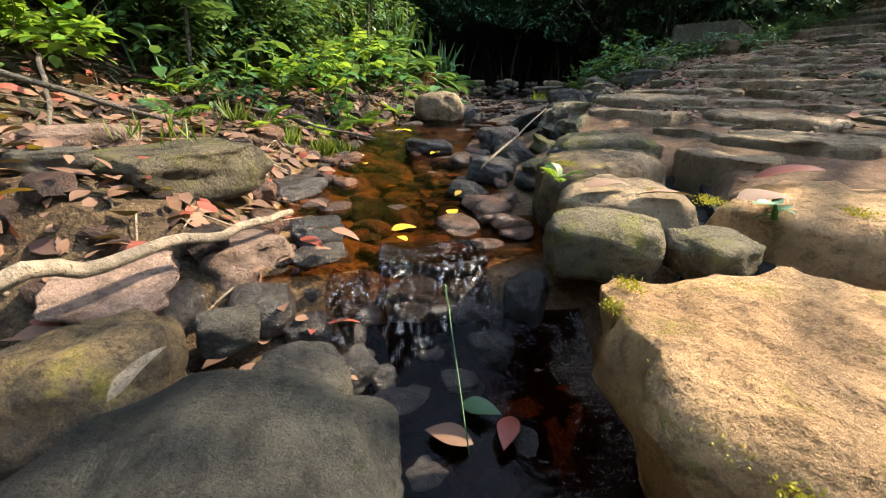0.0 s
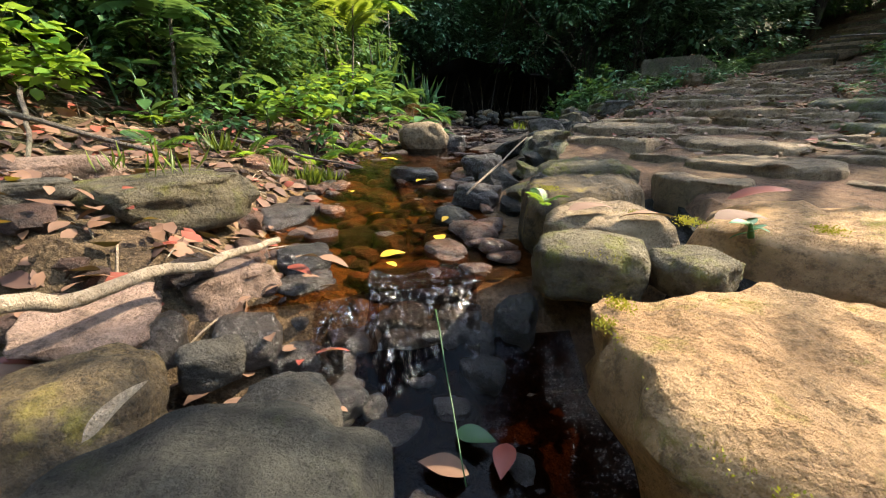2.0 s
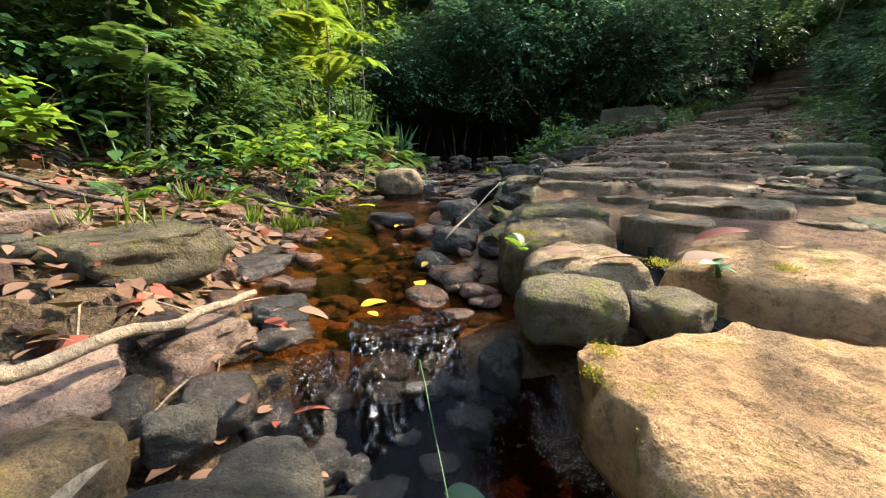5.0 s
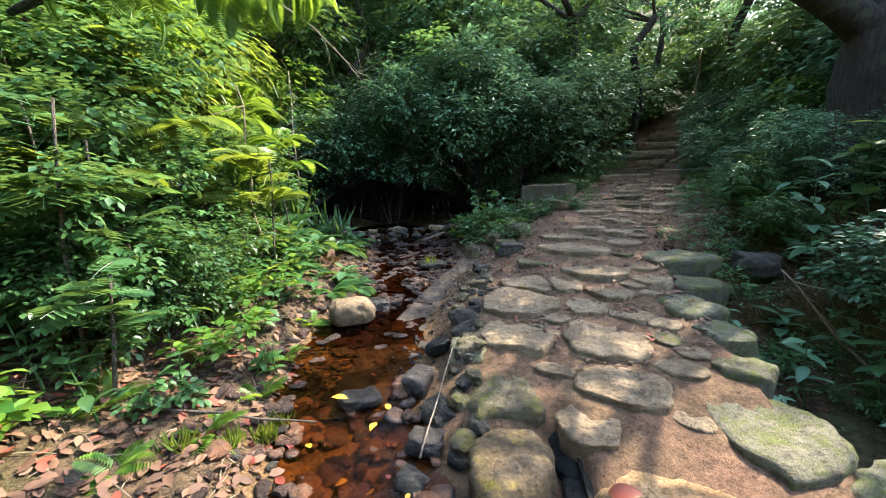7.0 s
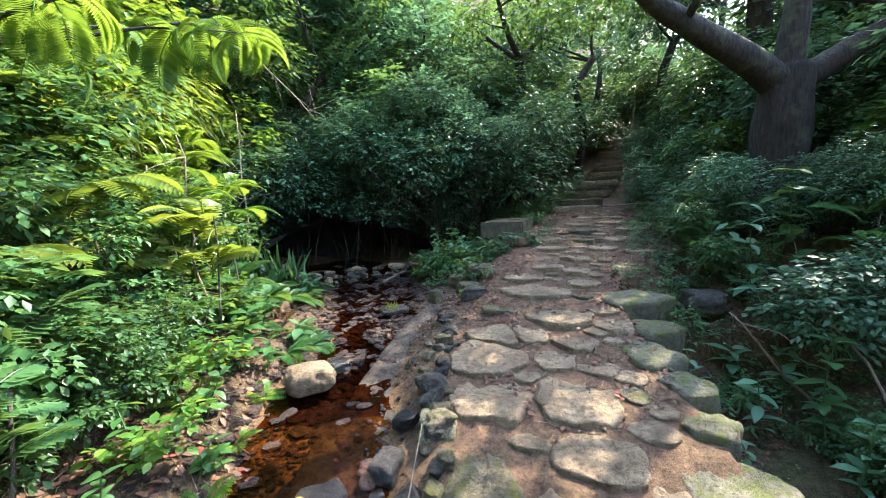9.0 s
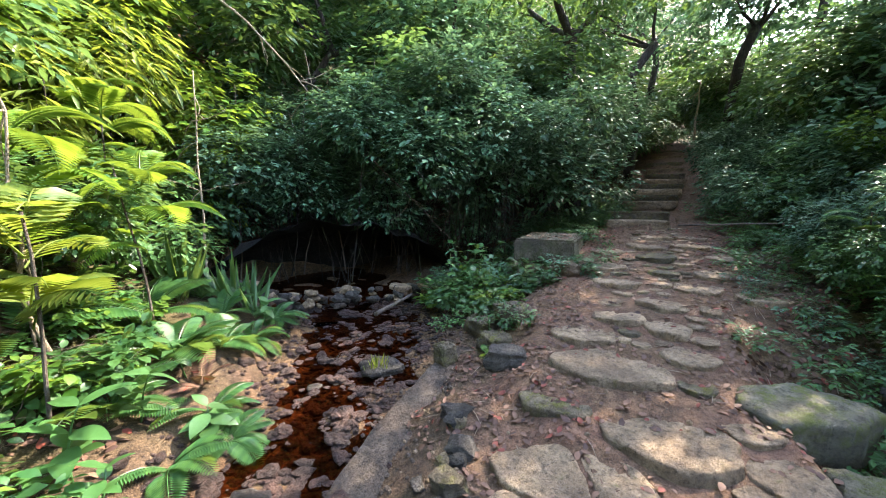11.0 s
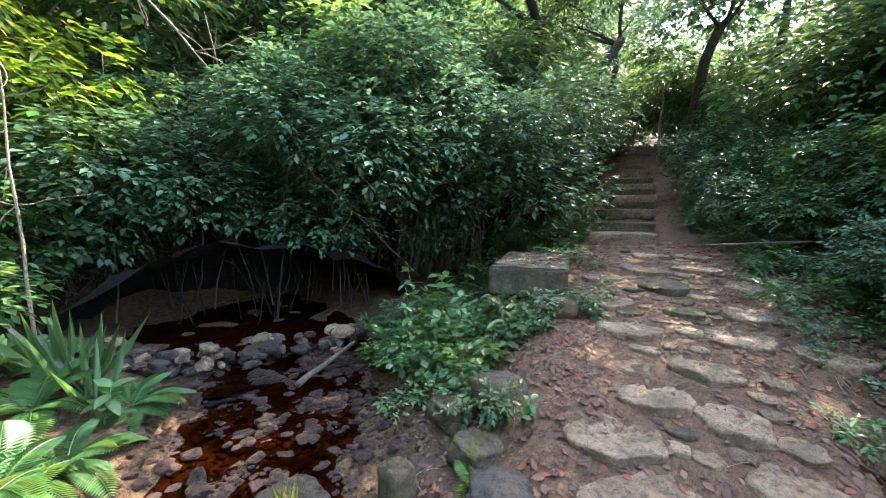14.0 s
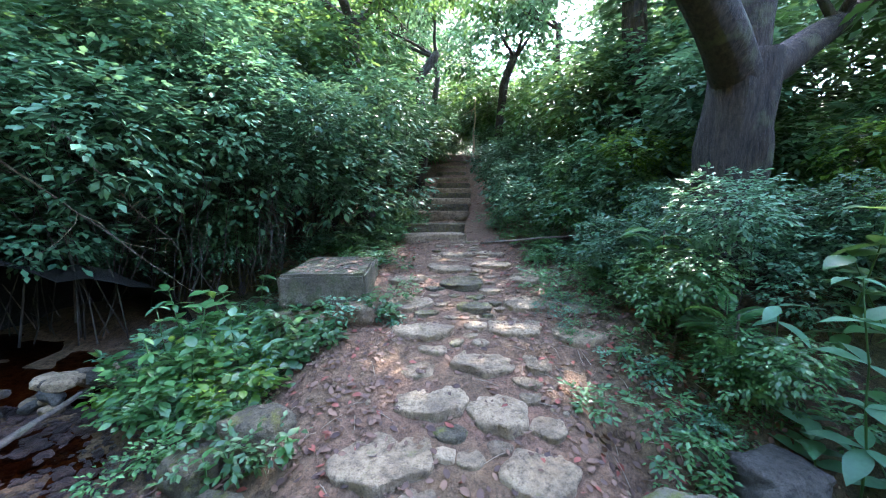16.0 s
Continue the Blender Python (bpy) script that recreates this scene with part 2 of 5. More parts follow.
def stone_mesh(name, size, seed, material, rough=.16, boxy=.55, detail=3, flat=.0):
    """A worn stone: a ball pressed towards a block, with knocks at two scales; its underside rests at z = 0."""
    bm = bmesh.new()
    bmesh.ops.create_icosphere(bm, subdivisions=detail, radius=1)
    off = Vector((seed * 7.31, seed * 3.17, seed * 5.7))
    for v in bm.verts:
        p = v.co.copy()
        big = max(abs(p.x), abs(p.y), abs(p.z))
        p = p * ((1 - boxy) + boxy / big * .86)
        n = noise.noise(p * 1.1 + off) * rough * 1.7 + noise.noise(p * 2.7 + off) * rough * .8 + noise.noise(p * 6.5 + off) * rough * .28
        p *= 1 + n
        if flat and p.z > .35:
            p.z = .35 + (p.z - .35) * (1 - flat)
        v.co = Vector((p.x * size[0] / 2, p.y * size[1] / 2, p.z * size[2] / 2))
    low = min(v.co.z for v in bm.verts)
    for v in bm.verts:
        v.co.z -= low
    me = bpy.data.meshes.new(name)
    bm.to_mesh(me)
    bm.free()
    me.materials.append(material)
    me.shade_smooth()
    return me


def resampled(corners, n, seed, rough):
    """A closed outline of n points at even steps round the given corners, the corners rounded off and the edges chipped."""
    corners = [a.lerp(b, f) for a, b in zip(corners, corners[1:] + corners[:1]) for f in (.14, .86)]
    ends = corners[1:] + corners[:1]
    lengths = [(b - a).length for a, b in zip(corners, ends)]
    total, rim, at, i = sum(lengths), [], 0.0, 0
    for k in range(n):
        want = total * k / n
        while at + lengths[i] < want and i < len(lengths) - 1:
            at += lengths[i]
            i += 1
        p = corners[i].lerp(ends[i], (want - at) / max(1e-6, lengths[i]))
        e = p + Vector((seed * 3.3, seed * 1.7, 0))
        rim.append(p * (1 + (1.1 * rough * noise.noise(e * 5) + .9 * rough * noise.noise(e * 14)) / max(.08, p.length)))
    return rim


def slab_mesh(name, size, seed, material, around=30, bevel=.03, knocks=.012, square=0.0, sides=0, outline=None):
    """A split flagstone: an uneven outline of five to eight straight breaks, worn rim, gently humped top; its underside is at z = 0."""
    q = random.Random(seed)
    n = sides or q.randrange(5, 9)
    cuts = [((k + q.uniform(-.28, .28) * (.2 if sides else 1)) * 2 * math.pi / n, q.uniform(.74 + square, 1.0)) for k in range(n)]
    hx, hy, h = size[0] / 2, size[1] / 2, size[2]
    off = Vector((seed * 3.3, seed * 1.7, 0))
    rim = []
    for k in range(around):
        a = 2 * math.pi * k / around
        r = min([(c if not sides else .97) / max(.05, math.cos(a - t)) for t, c in cuts if math.cos(a - t) > .05] + [1.25 if not sides else 1.32])
        r = r * (1 + .05 * noise.noise(Vector((math.cos(a) * 2, math.sin(a) * 2, seed))))
        rim.append(Vector((math.cos(a) * r * hx, math.sin(a) * r * hy, 0)))
    if outline:
        rim = resampled(outline, around, seed, knocks)
    verts, faces = [], []
    inner = max(3, around // 9)
    profile = [(-.06, .0), (0, .35), (.0, 1 - 1.6 * bevel / h)] + [(-bevel * .3 / min(hx, hy), 1 - .6 * bevel / h), (-bevel / min(hx, hy), 1 - .12 * bevel / h), (-2.2 * bevel / min(hx, hy), 1.0)]
    for k in range(inner - 1, 0, -1):
        profile.append((-1 + (1 - 2.2 * bevel / min(hx, hy)) * k / inner, 1.0))
    for d, z in profile:
        for p in rim:
            v = p * (1 + d)
            e = v + off
            w = .6 * knocks * noise.noise(e * 4) + knocks * noise.noise(e * 11 + Vector((0, 0, z * 3))) * .6 + knocks * .3 * noise.noise(e * 30)
            s = 1 + (knocks * 2.2 * noise.noise(Vector((e.x * 7, e.y * 7, z * 4))) / min(hx, hy) if d > -.3 else 0)
            verts.append(Vector((v.x * s, v.y * s, h * z + (w * 1.5 if z > .3 else 0))))
    for j in range(len(profile) - 1):
        for k in range(around):
            a, c = j * around + k, j * around + (k + 1) % around
            faces.append((a, c, c + around, a + around))
    verts.append(Vector((0, 0, h + knocks * .6 * noise.noise(off * 4))))
    last = (len(profile) - 1) * around
    faces += [(last + k, last + (k + 1) % around, len(verts) - 1) for k in range(around)]
    faces.append(tuple(range(around))[::-1])
    return mesh_of(name, verts, faces, material, True)


def tube(points, radii, sides=7, closed=True):
    """Rings of vertices along points; returns vertices and faces."""
    verts, faces = [], []
    for i, p in enumerate(points):
        p = Vector(p)
        d = Vector(points[min(i + 1, len(points) - 1)]) - Vector(points[max(i - 1, 0)])
        d = d.normalized()
        q = d.to_track_quat("Z", "Y") if i == 0 else last.rotation_difference(d) @ q
        last = d
        for k in range(sides):
            a = 2 * math.pi * k / sides
            verts.append(p + q @ Vector((math.cos(a), math.sin(a), 0)) * radii[i])
        if i:
            for k in range(sides):
                a, b = (i - 1) * sides + k, (i - 1) * sides + (k + 1) % sides
                faces.append((a, b, b + sides, a + sides))
    if closed:
        faces.append(tuple(range(sides))[::-1])
        faces.append(tuple(range(len(verts) - sides, len(verts))))
    return verts, faces


def join(pieces):
    verts, faces = [], []
    for v, f in pieces:
        o = len(verts)
        verts += list(v)
        faces += [tuple(k + o for k in face) for face in f]
    return verts, faces


def wander(rng, start, way, length, steps, bend, droop=0.0):
    p, d, pts = Vector(start), Vector(way).normalized(), [Vector(start)]
    for i in range(steps):
        d = (d + Vector((rng.uniform(-bend, bend), rng.uniform(-bend, bend), rng.uniform(-bend, bend) - droop))).normalized()
        p = p + d * length / steps
        pts.append(p.copy())
    return pts


LEAF_SHAPE = ([(0, 0, 0), (.25, .28, .05), (.29, .62, .02), (0, 1, -.14), (-.29, .62, .02), (-.25, .28, .05), (0, .3, 0), (0, .64, -.03)],
              [(0, 1, 6), (1, 2, 7, 6), (2, 3, 7), (0, 6, 5), (6, 7, 4, 5), (7, 3, 4)])


def fine_leaf(n):
    """A pointed leaf with a smooth outline, folded a little along its midrib and drooping at the tip."""
    verts, faces = [], []
    for i in range(n + 1):
        f = i / n
        w = .30 * math.sin(math.pi * f ** .8) ** .9 if 0 < i < n else .004
        z = .10 * f - .24 * f * f
        verts += [(-w, f, z + .05 * math.sin(math.pi * f) + .012 * math.sin(9 * f)), (0, f, z), (w, f, z + .05 * math.sin(math.pi * f) - .012 * math.sin(8 * f))]
    for i in range(n):
        a = i * 3
        faces += [(a, a + 1, a + 4, a + 3), (a + 1, a + 2, a + 5, a + 4)]
    return verts, faces


LEAF_FINE = fine_leaf(9)
LEAF_SMALL = ([(0, 0, 0), (.26, .5, .05), (0, 1, -.06), (-.26, .5, .05)], [(0, 1, 2), (0, 2, 3)])


def leaves_mesh(name, places, ways, ups, lengths, material, shape=LEAF_SMALL, width=1.0):
    """Many leaves joined in one mesh: each grows from its place along its way."""
    sv, sf = np.array(shape[0], float), shape[1]
    places, ways, ups = np.asarray(places, float), np.asarray(ways, float), np.asarray(ups, float)
    y = ways / np.linalg.norm(ways, axis=1, keepdims=True)
    x = np.cross(y, ups)
    x /= np.linalg.norm(x, axis=1, keepdims=True) + 1e-9
    z = np.cross(x, y)
    ln = np.asarray(lengths, float)[:, None]
    n, k = len(places), len(sv)
    verts = np.zeros((n, k, 3))
    for i in range(k):
        verts[:, i] = places + (x * sv[i, 0] * width + y * sv[i, 1] + z * sv[i, 2]) * ln
    loops, starts, totals, at = [], [], [], 0
    base = np.arange(n) * k
    order = []
    for f in sf:
        order.append(base[:, None] + np.array(f)[None])
    sizes = [len(f) for f in sf]
    flat = np.concatenate([o for o in order], axis=1).ravel()
    per = np.tile(np.array(sizes), n)
    me = bpy.data.meshes.new(name)
    me.vertices.add(n * k)
    me.vertices.foreach_set("co", verts.reshape(-1))
    me.loops.add(len(flat))
    me.loops.foreach_set("vertex_index", flat.astype(np.int32))
    me.polygons.add(len(per))
    me.polygons.foreach_set("loop_start", np.concatenate([[0], np.cumsum(per)[:-1]]).astype(np.int32))
    me.polygons.foreach_set("loop_total", per.astype(np.int32))
    me.update(calc_edges=True)
    me.validate()
    me.materials.append(material)
    return me


# ---- the lie of the land ----
PATH_LINE = [(.85, -4.0, .40, 1.0), (1.0, -1.0, .43, 1.0), (1.25, .4, .46, 1.0), (1.72, 1.6, .58, .98), (2.45, 2.7, .74, .98),
             (3.3, 3.9, .95, .95), (4.5, 5.1, 1.25, .95), (6.0, 6.25, 1.55, .95), (7.9, 7.75, 1.82, .95), (9.0, 8.5, 1.98, .9), (12.2, 10.45, 2.62, .85),
             (17.1, 14.4, 4.9, 1.0), (24.0, 19.5, 6.0, 1.4)]
STREAM_LINE = [(.05, -4.0, -.25, .45), (.05, -.2, -.08, .45), (.03, .82, .02, .36), (.0, 1.04, .28, .34), (-.12, 1.6, .32, .42),
               (-.1, 2.6, .42, .5), (.35, 4.0, .52, .5), (1.2, 5.6, .62, .75), (1.75, 7.4, .68, .9), (1.5, 9.4, .72, 1.5), (.4, 12.0, .8, 1.5), (-3.0, 18.0, 1.4, 1.2)]


def along(line, x, y):
    """Distance to a line in plan (positive on its right), with the height and half width at the nearest place, and the share of its length."""
    best = None
    for i in range(len(line) - 1):
        ax, ay, az, aw = line[i]
        bx, by, bz, bw = line[i + 1]
        dx, dy = bx - ax, by - ay
        k = min(1.0, max(0.0, ((x - ax) * dx + (y - ay) * dy) / (dx * dx + dy * dy)))
        px, py = ax + k * dx, ay + k * dy
        d = math.hypot(x - px, y - py)
        if best is None or d < best[0]:
            side = 1 if (x - px) * dy - (y - py) * dx > 0 else -1
            best = (d, side, az + k * (bz - az), aw + k * (bw - aw), py)
    return best[0] * best[1], best[2], best[3], best[4]


def step(a, b, v):
    k = min(1.0, max(0.0, (v - a) / (b - a)))
    return k * k * (3 - 2 * k)


def level(x, y):
    """Height of the ground."""
    dp, zp, wp, yp = along(PATH_LINE, x, y)
    ds, zs, ws, ys = along(STREAM_LINE, x, y)
    # the stream's bed and the bank that climbs away from it
    off = abs(ds) - ws
    bank = zs - .06 * (1 - step(-.3, .0, off)) + (.16 * step(0, .35, off) + .26 * max(0, off - .2) + .25 * max(0, off - 1.3) - .2 * max(0, off - 6))
    if ds > 0:
        bank = zs - .06 * (1 - step(-.3, 0, off)) + .2 * step(0, .5, off) * step(1.3, 2.0, y)
    if dp < 0:
        width = .1 + 1.0 * step(2.6, 5.5, yp)
        k = step(0, width, -dp - wp + .5 * (1 - step(2.6, 4.5, yp)))
        if ds < 0:
            k = 1
        z = zp - .02 - .12 * (1 - step(.3, .9, yp))
        z += (bank - z) * k
        if yp > 7.5 and ds > 0:
            z = max(z, zp - .05 - .15 * (-dp - wp))
        z += .6 * max(0, -dp - 6.5) * step(10.0, 13.0, y) + .35 * max(0, -dp - 9)
    else:
        deep = 1.15 * (1 - step(3.0, 5.2, yp))
        out = dp - wp
        z = zp - .02 - .12 * (1 - step(.3, .9, yp)) - deep * step(-.25, .1, out) + .1 * max(0, out - .3) + .22 * max(0, out - 3) - .25 * max(0, out - 9)
    return z


def relief(x, y):
    """Small unevenness of the ground: little on the trodden path, more in the stony bed."""
    dp, zp, wp, yp = along(PATH_LINE, x, y)
    ds, zs, ws, ys = along(STREAM_LINE, x, y)
    calm = 1 - .7 * (1 - step(-.1, .3, abs(dp) - wp))
    stony = (1 - step(.0, .4, abs(ds) - ws)) * step(3.6, 4.6, y) * .06
    return calm * (.05 * noise.noise((x * 1.7, y * 1.7, 0)) + .022 * noise.noise((x * 6, y * 6, 3))) + stony * noise.noise((x * 3.1, y * 3.1, 8))


def spread(lo, hi, near, far, fine, grow):
    """Grid lines: fine between lo and hi, then wider and wider out to near and far."""
    mid = list(np.arange(lo, hi + 1e-6, fine))
    left, s, v = [], fine, lo
    while v > near:
        s *= grow
        v -= s
        left.append(v)
    right, s, v = [], fine, hi
    while v < far:
        s *= grow
        v += s
        right.append(v)
    return left[::-1] + mid + right


GX, GY = spread(-3.2, 7.5, -320, 320, .075, 1.16), spread(-1.2, 10.5, -320, 320, .075, 1.16)
rough_verts, kinds = [], []
for gy in GY:
    for gx in GX:
        z = level(gx, gy)
        dp, zp, wp, yp = along(PATH_LINE, gx, gy)
        ds, zs, ws, ys = along(STREAM_LINE, gx, gy)
        z += relief(gx, gy)
        rough_verts.append((gx, gy, z))
        on_path = 1 - step(-.1, .7, abs(dp) - wp)
        # bed weight drops below the fall and upstream, darkening both for shade
        bed = (1 - step(-.05, .3, abs(ds) - ws)) * (1 - on_path) * (1 - .7 * step(3.6, 4.6, gy)) * step(.8, 1.2, gy)
        away = step(.4, 1.6, abs(ds) - ws) * step(.1, 1.0, abs(dp) - wp)
        kinds.append((on_path, bed, .45 * away + .2, 1))
W = len(GX)
ground_mesh = mesh_of("ground", rough_verts, [(j * W + i, j * W + i + 1, (j + 1) * W + i + 1, (j + 1) * W + i) for j in range(len(GY) - 1) for i in range(W - 1)], SOIL, True)
layer = ground_mesh.color_attributes.new("surface", "FLOAT_COLOR", "POINT")
layer.data.foreach_set("color", np.array(kinds, np.float32).ravel())
ground = tagged(new("ground", ground_mesh), "brown forest soil with leaf litter and moss", "ground", kind="structure")

# the stream's surface
def water_sheet(a_y, b_y, material, label):
    """The stream's surface between two places along it."""
    wv = []
    for i in range(len(STREAM_LINE) - 1):
        (ax, ay, az, aw), (bx, by, bz, bw) = STREAM_LINE[i], STREAM_LINE[i + 1]
        n = max(2, int(math.hypot(bx - ax, by - ay) / .12))
        for k in range(n):
            f = k / n
            c, d = Vector((ax + (bx - ax) * f, ay + (by - ay) * f, 0)), Vector((by - ay, ax - bx, 0)).normalized()
            if not a_y <= c.y <= b_y:
                continue
            z, w = az + (bz - az) * f + .015, aw + (bw - aw) * f + .12
            z -= .05 * step(3.6, 4.6, c.y)
            for s in range(9):
                p = c + d * w * (s / 4 - 1)
                wv.append((p.x, p.y, z + .012 * noise.noise((p.x * 5, p.y * 5, 9))))
    wf = [(j * 9 + i, j * 9 + i + 1, j * 9 + i + 10, j * 9 + i + 9) for j in range(len(wv) // 9 - 1) for i in range(8)]
    tagged(new("water", mesh_of("water", wv, wf, material, True)), label, "stream", kind="structure")


water_sheet(-9, .96, WATER_SHADE, "stream water below the little fall, tinted dark for shade")
water_sheet(.94, 3.3, WATER, "shallow clear amber stream water over gravel")
water_sheet(3.25, 30, WATER_RED, "shallow red-brown stream water among stones")


def rest(x, y):
    return level(x, y) + relief(x, y)


# ---- the stone causeway ----
# recessed core, its near-black colour standing for the shade below the slabs
core_v, core_f, row = [], [], []
for i in range(60):
    cy = -4 + i * .15
    seg = [q for q in range(len(PATH_LINE) - 1) if PATH_LINE[q][1] <= cy <= PATH_LINE[q + 1][1]][0]
    (ax, ay, az, aw), (bx, by, bz, bw) = PATH_LINE[seg], PATH_LINE[seg + 1]
    f = (cy - ay) / (by - ay)
    c, d = Vector((ax + (bx - ax) * f, cy, 0)), Vector((by - ay, ax - bx, 0)).normalized()
    z, w = az + (bz - az) * f, aw + (bw - aw) * f
    for s, h in ((-1, -.8), (-1, -.09), (1, -.09), (1, -.8)):
        p = c + d * (w - (.44 if s < 0 else .26)) * s
        core_v.append((p.x + .03 * noise.noise((p.x * 9, p.y * 9, h * 9)), p.y, z + h))
core_f = [(j * 4 + k, j * 4 + k + 1, j * 4 + k + 5, j * 4 + k + 4) for j in range(59) for k in range(3)]
causeway = tagged(new("pavement", mesh_of("pavement", core_v, core_f, RECESS_SHADE)), "old stone causeway of rough slabs beside a stream", "causeway", kind="structure")


def paver(spec, thick, material, seed, lift=.0, bevel=.025, tilt=(0, 0), around=30, label="", z=None, knocks=.012, square=.06, sides=0):
    x, y, w, d, turn = spec
    ob = new("paving_stone", slab_mesh("paving_stone", (w * 1.12, d * 1.12, thick), seed, material, around, bevel, knocks, square, sides))
    ob.matrix_basis = pose(x, y, (along(PATH_LINE, x, y)[1] if z is None else z) + lift - thick, tilt[0], tilt[1], turn)
    ob.parent = causeway
    return tagged(ob, label)


def cushion(spec, thick, material, seed, lift, label):
    x, y, w, d, turn = spec
    ob = new("paving_stone", stone_mesh("paving_stone", (w * 1.12, d * 1.12, thick), seed, material, .1, .4, 4, .3))
    ob.matrix_basis = pose(x, y, along(PATH_LINE, x, y)[1] + lift - thick * .85, 0, 0, turn)
    ob.parent = causeway
    return tagged(ob, label)


# slabs where the walk begins
def slab_of(corners, top, thick, material, seed, bevel, knocks, around, label=""):
    """A slab from the corners of its plan."""
    cx, cy = sum(c[0] for c in corners) / len(corners), sum(c[1] for c in corners) / len(corners)
    outline = [Vector((x - cx, y - cy, 0)) for x, y in corners]
    size = (max(p.x for p in outline) * 2, max(p.y for p in outline) * 2, thick)
    ob = new("paving_stone", slab_mesh("paving_stone", size, seed, material, around, bevel, knocks, outline=outline))
    ob.matrix_basis = pose(cx, cy, top - thick)
    ob.parent = causeway
    return tagged(ob, label)


slab_of([(.315, .61), (.29, .5), (.29, .38), (.31, .27), (.37, .18), (.46, .06), (.62, -.3), (.75, -.8), (1.1, -.95), (1.72, -.6), (1.68, .22), (1.22, .43), (.86, .55), (.70, .66), (.47, .64), (.36, .66)], .475, .18, SLAB, 1, .035, .024, 200, "large sunlit sandstone slab with mossy edge")
cushion((.44, .85, .26, .20, -15), .18, MOSSY, 2, .04, "rounded mossy cushion stone")
cushion((.64, .755, .16, .15, 10), .13, MOSSY, 3, .03, "small pitted stone")
slab_of([(.80, 1.00), (.98, 1.18), (1.27, 1.27), (1.50, 1.02), (1.74, .70), (1.68, .44), (1.25, .52), (1.02, .62), (.87, .83)], .53, .28, SLAB, 4, .07, .022, 110, "pale sunlit slab")
slab_of([(.36, .98), (.42, 1.14), (.67, 1.27), (.76, 1.05), (.72, .90), (.56, .93)], .535, .26, PAVER, 5, .045, .018, 70)
slab_of([(.40, 1.35), (.52, 1.68), (.72, 1.78), (.96, 1.62), (.90, 1.34), (.72, 1.24), (.50, 1.24)], .555, .3, OCHRE, 6, .05, .022, 80, "yellowish edge stone")
slab_of([(.62, 1.82), (.76, 2.16), (1.0, 2.27), (1.22, 2.04), (1.04, 1.68), (.78, 1.84)], .575, .3, MOSSY, 7, .05, .022, 70, "yellow-mossed edge stone")
slab_of([(1.72, .62), (1.72, .28), (2.02, -.1), (2.15, .45)], .50, .28, PAVER, 12, .04, .016, 48)
paver((.55, -1.55, .9, .9, 10), .36, SLAB, 8, .02, .05)
paver((1.6, -1.4, .95, .9, 30), .36, PAVER, 9, .02, .05)
paver((.5, -2.6, .9, 1.2, 10), .36, PAVER, 10, .02, .05)
paver((1.45, -2.6, .8, 1.1, 10), .36, PAVER, 11, .02, .05)
FIXED = [(.95, -.2, 1.0), (1.3, .86, .46), (.56, 1.08, .2), (.68, 1.5, .27), (.93, 1.98, .28), (.44, .85, .15), (1.95, .3, .3)]
# close-laid stones: each fills its own cell between its neighbours; centre, width, depth, turn
STONES = [(1.68, 1.74, .62, .44, -31), (2.04, 2.3, .60, .74, -32), (1.42, 2.66, .58, .66, -45), (1.24, 1.52, .34, .4, -30),
          (1.75, 3.22, .74, .78, -51), (2.30, 3.40, .56, .44, -35), (2.98, 3.46, .84, .62, -42), (2.66, 2.95, .5, .42, -32), (2.16, 3.46, .8, .56, -44), (3.3, 2.98, .5, .44, -36)]
EDGES = [(2.16, 1.12, .62, .66, -28), (2.58, 1.56, .34, .36, -29), (2.92, 1.94, .38, .40, -30), (3.08, 2.42, .50, .52, -36),
         (3.56, 2.72, .52, .5, -30), (4.02, 3.32, .9, .5, -28), (2.28, .55, .46, .6, -10)]
FAR_STONES = [(3.24, 4.28, .92, .66, -41), (3.42, 4.75, .62, .5, -50), (3.98, 4.92, .58, .52, -49), (4.19, 4.46, .43, .48, -48),
              (3.9, 4.02, .46, .34, -50), (4.57, 4.88, .50, .42, -50), (4.71, 5.60, .58, .45, -52), (5.31, 4.97, .52, .56, -51), (5.85, 5.09, .60, .44, -51)]
LAST_STONES = [(5.51, 4.40, .51, .46, -58), (6.10, 4.58, .46, .38, -67), (4.87, 4.51, .23, .42, -50), (6.38, 6.63, .70, .64, -52),
               (5.95, 6.06, .58, .66, -54), (5.10, 6.15, .56, .48, -51), (6.60, 5.46, .48, .46, -52), (5.43, 5.51, .40, .34, -54), (4.18, 5.18, .27, .23, -48),
               (6.9, 6.2, .6, .5, -52), (7.1, 7.0, .7, .5, -50), (5.6, 6.7, .5, .4, -52), (7.5, 6.6, .5, .5, -50)]
rng = random.Random(5)
cells = [(s, "stone") for s in STONES] + [(s, "edge") for s in EDGES] + [(s, "far") for s in FAR_STONES] + [(s, "last") for s in LAST_STONES]
taken = FIXED + [(s[0], s[1], max(s[2], s[3]) * .42) for s, k in cells]
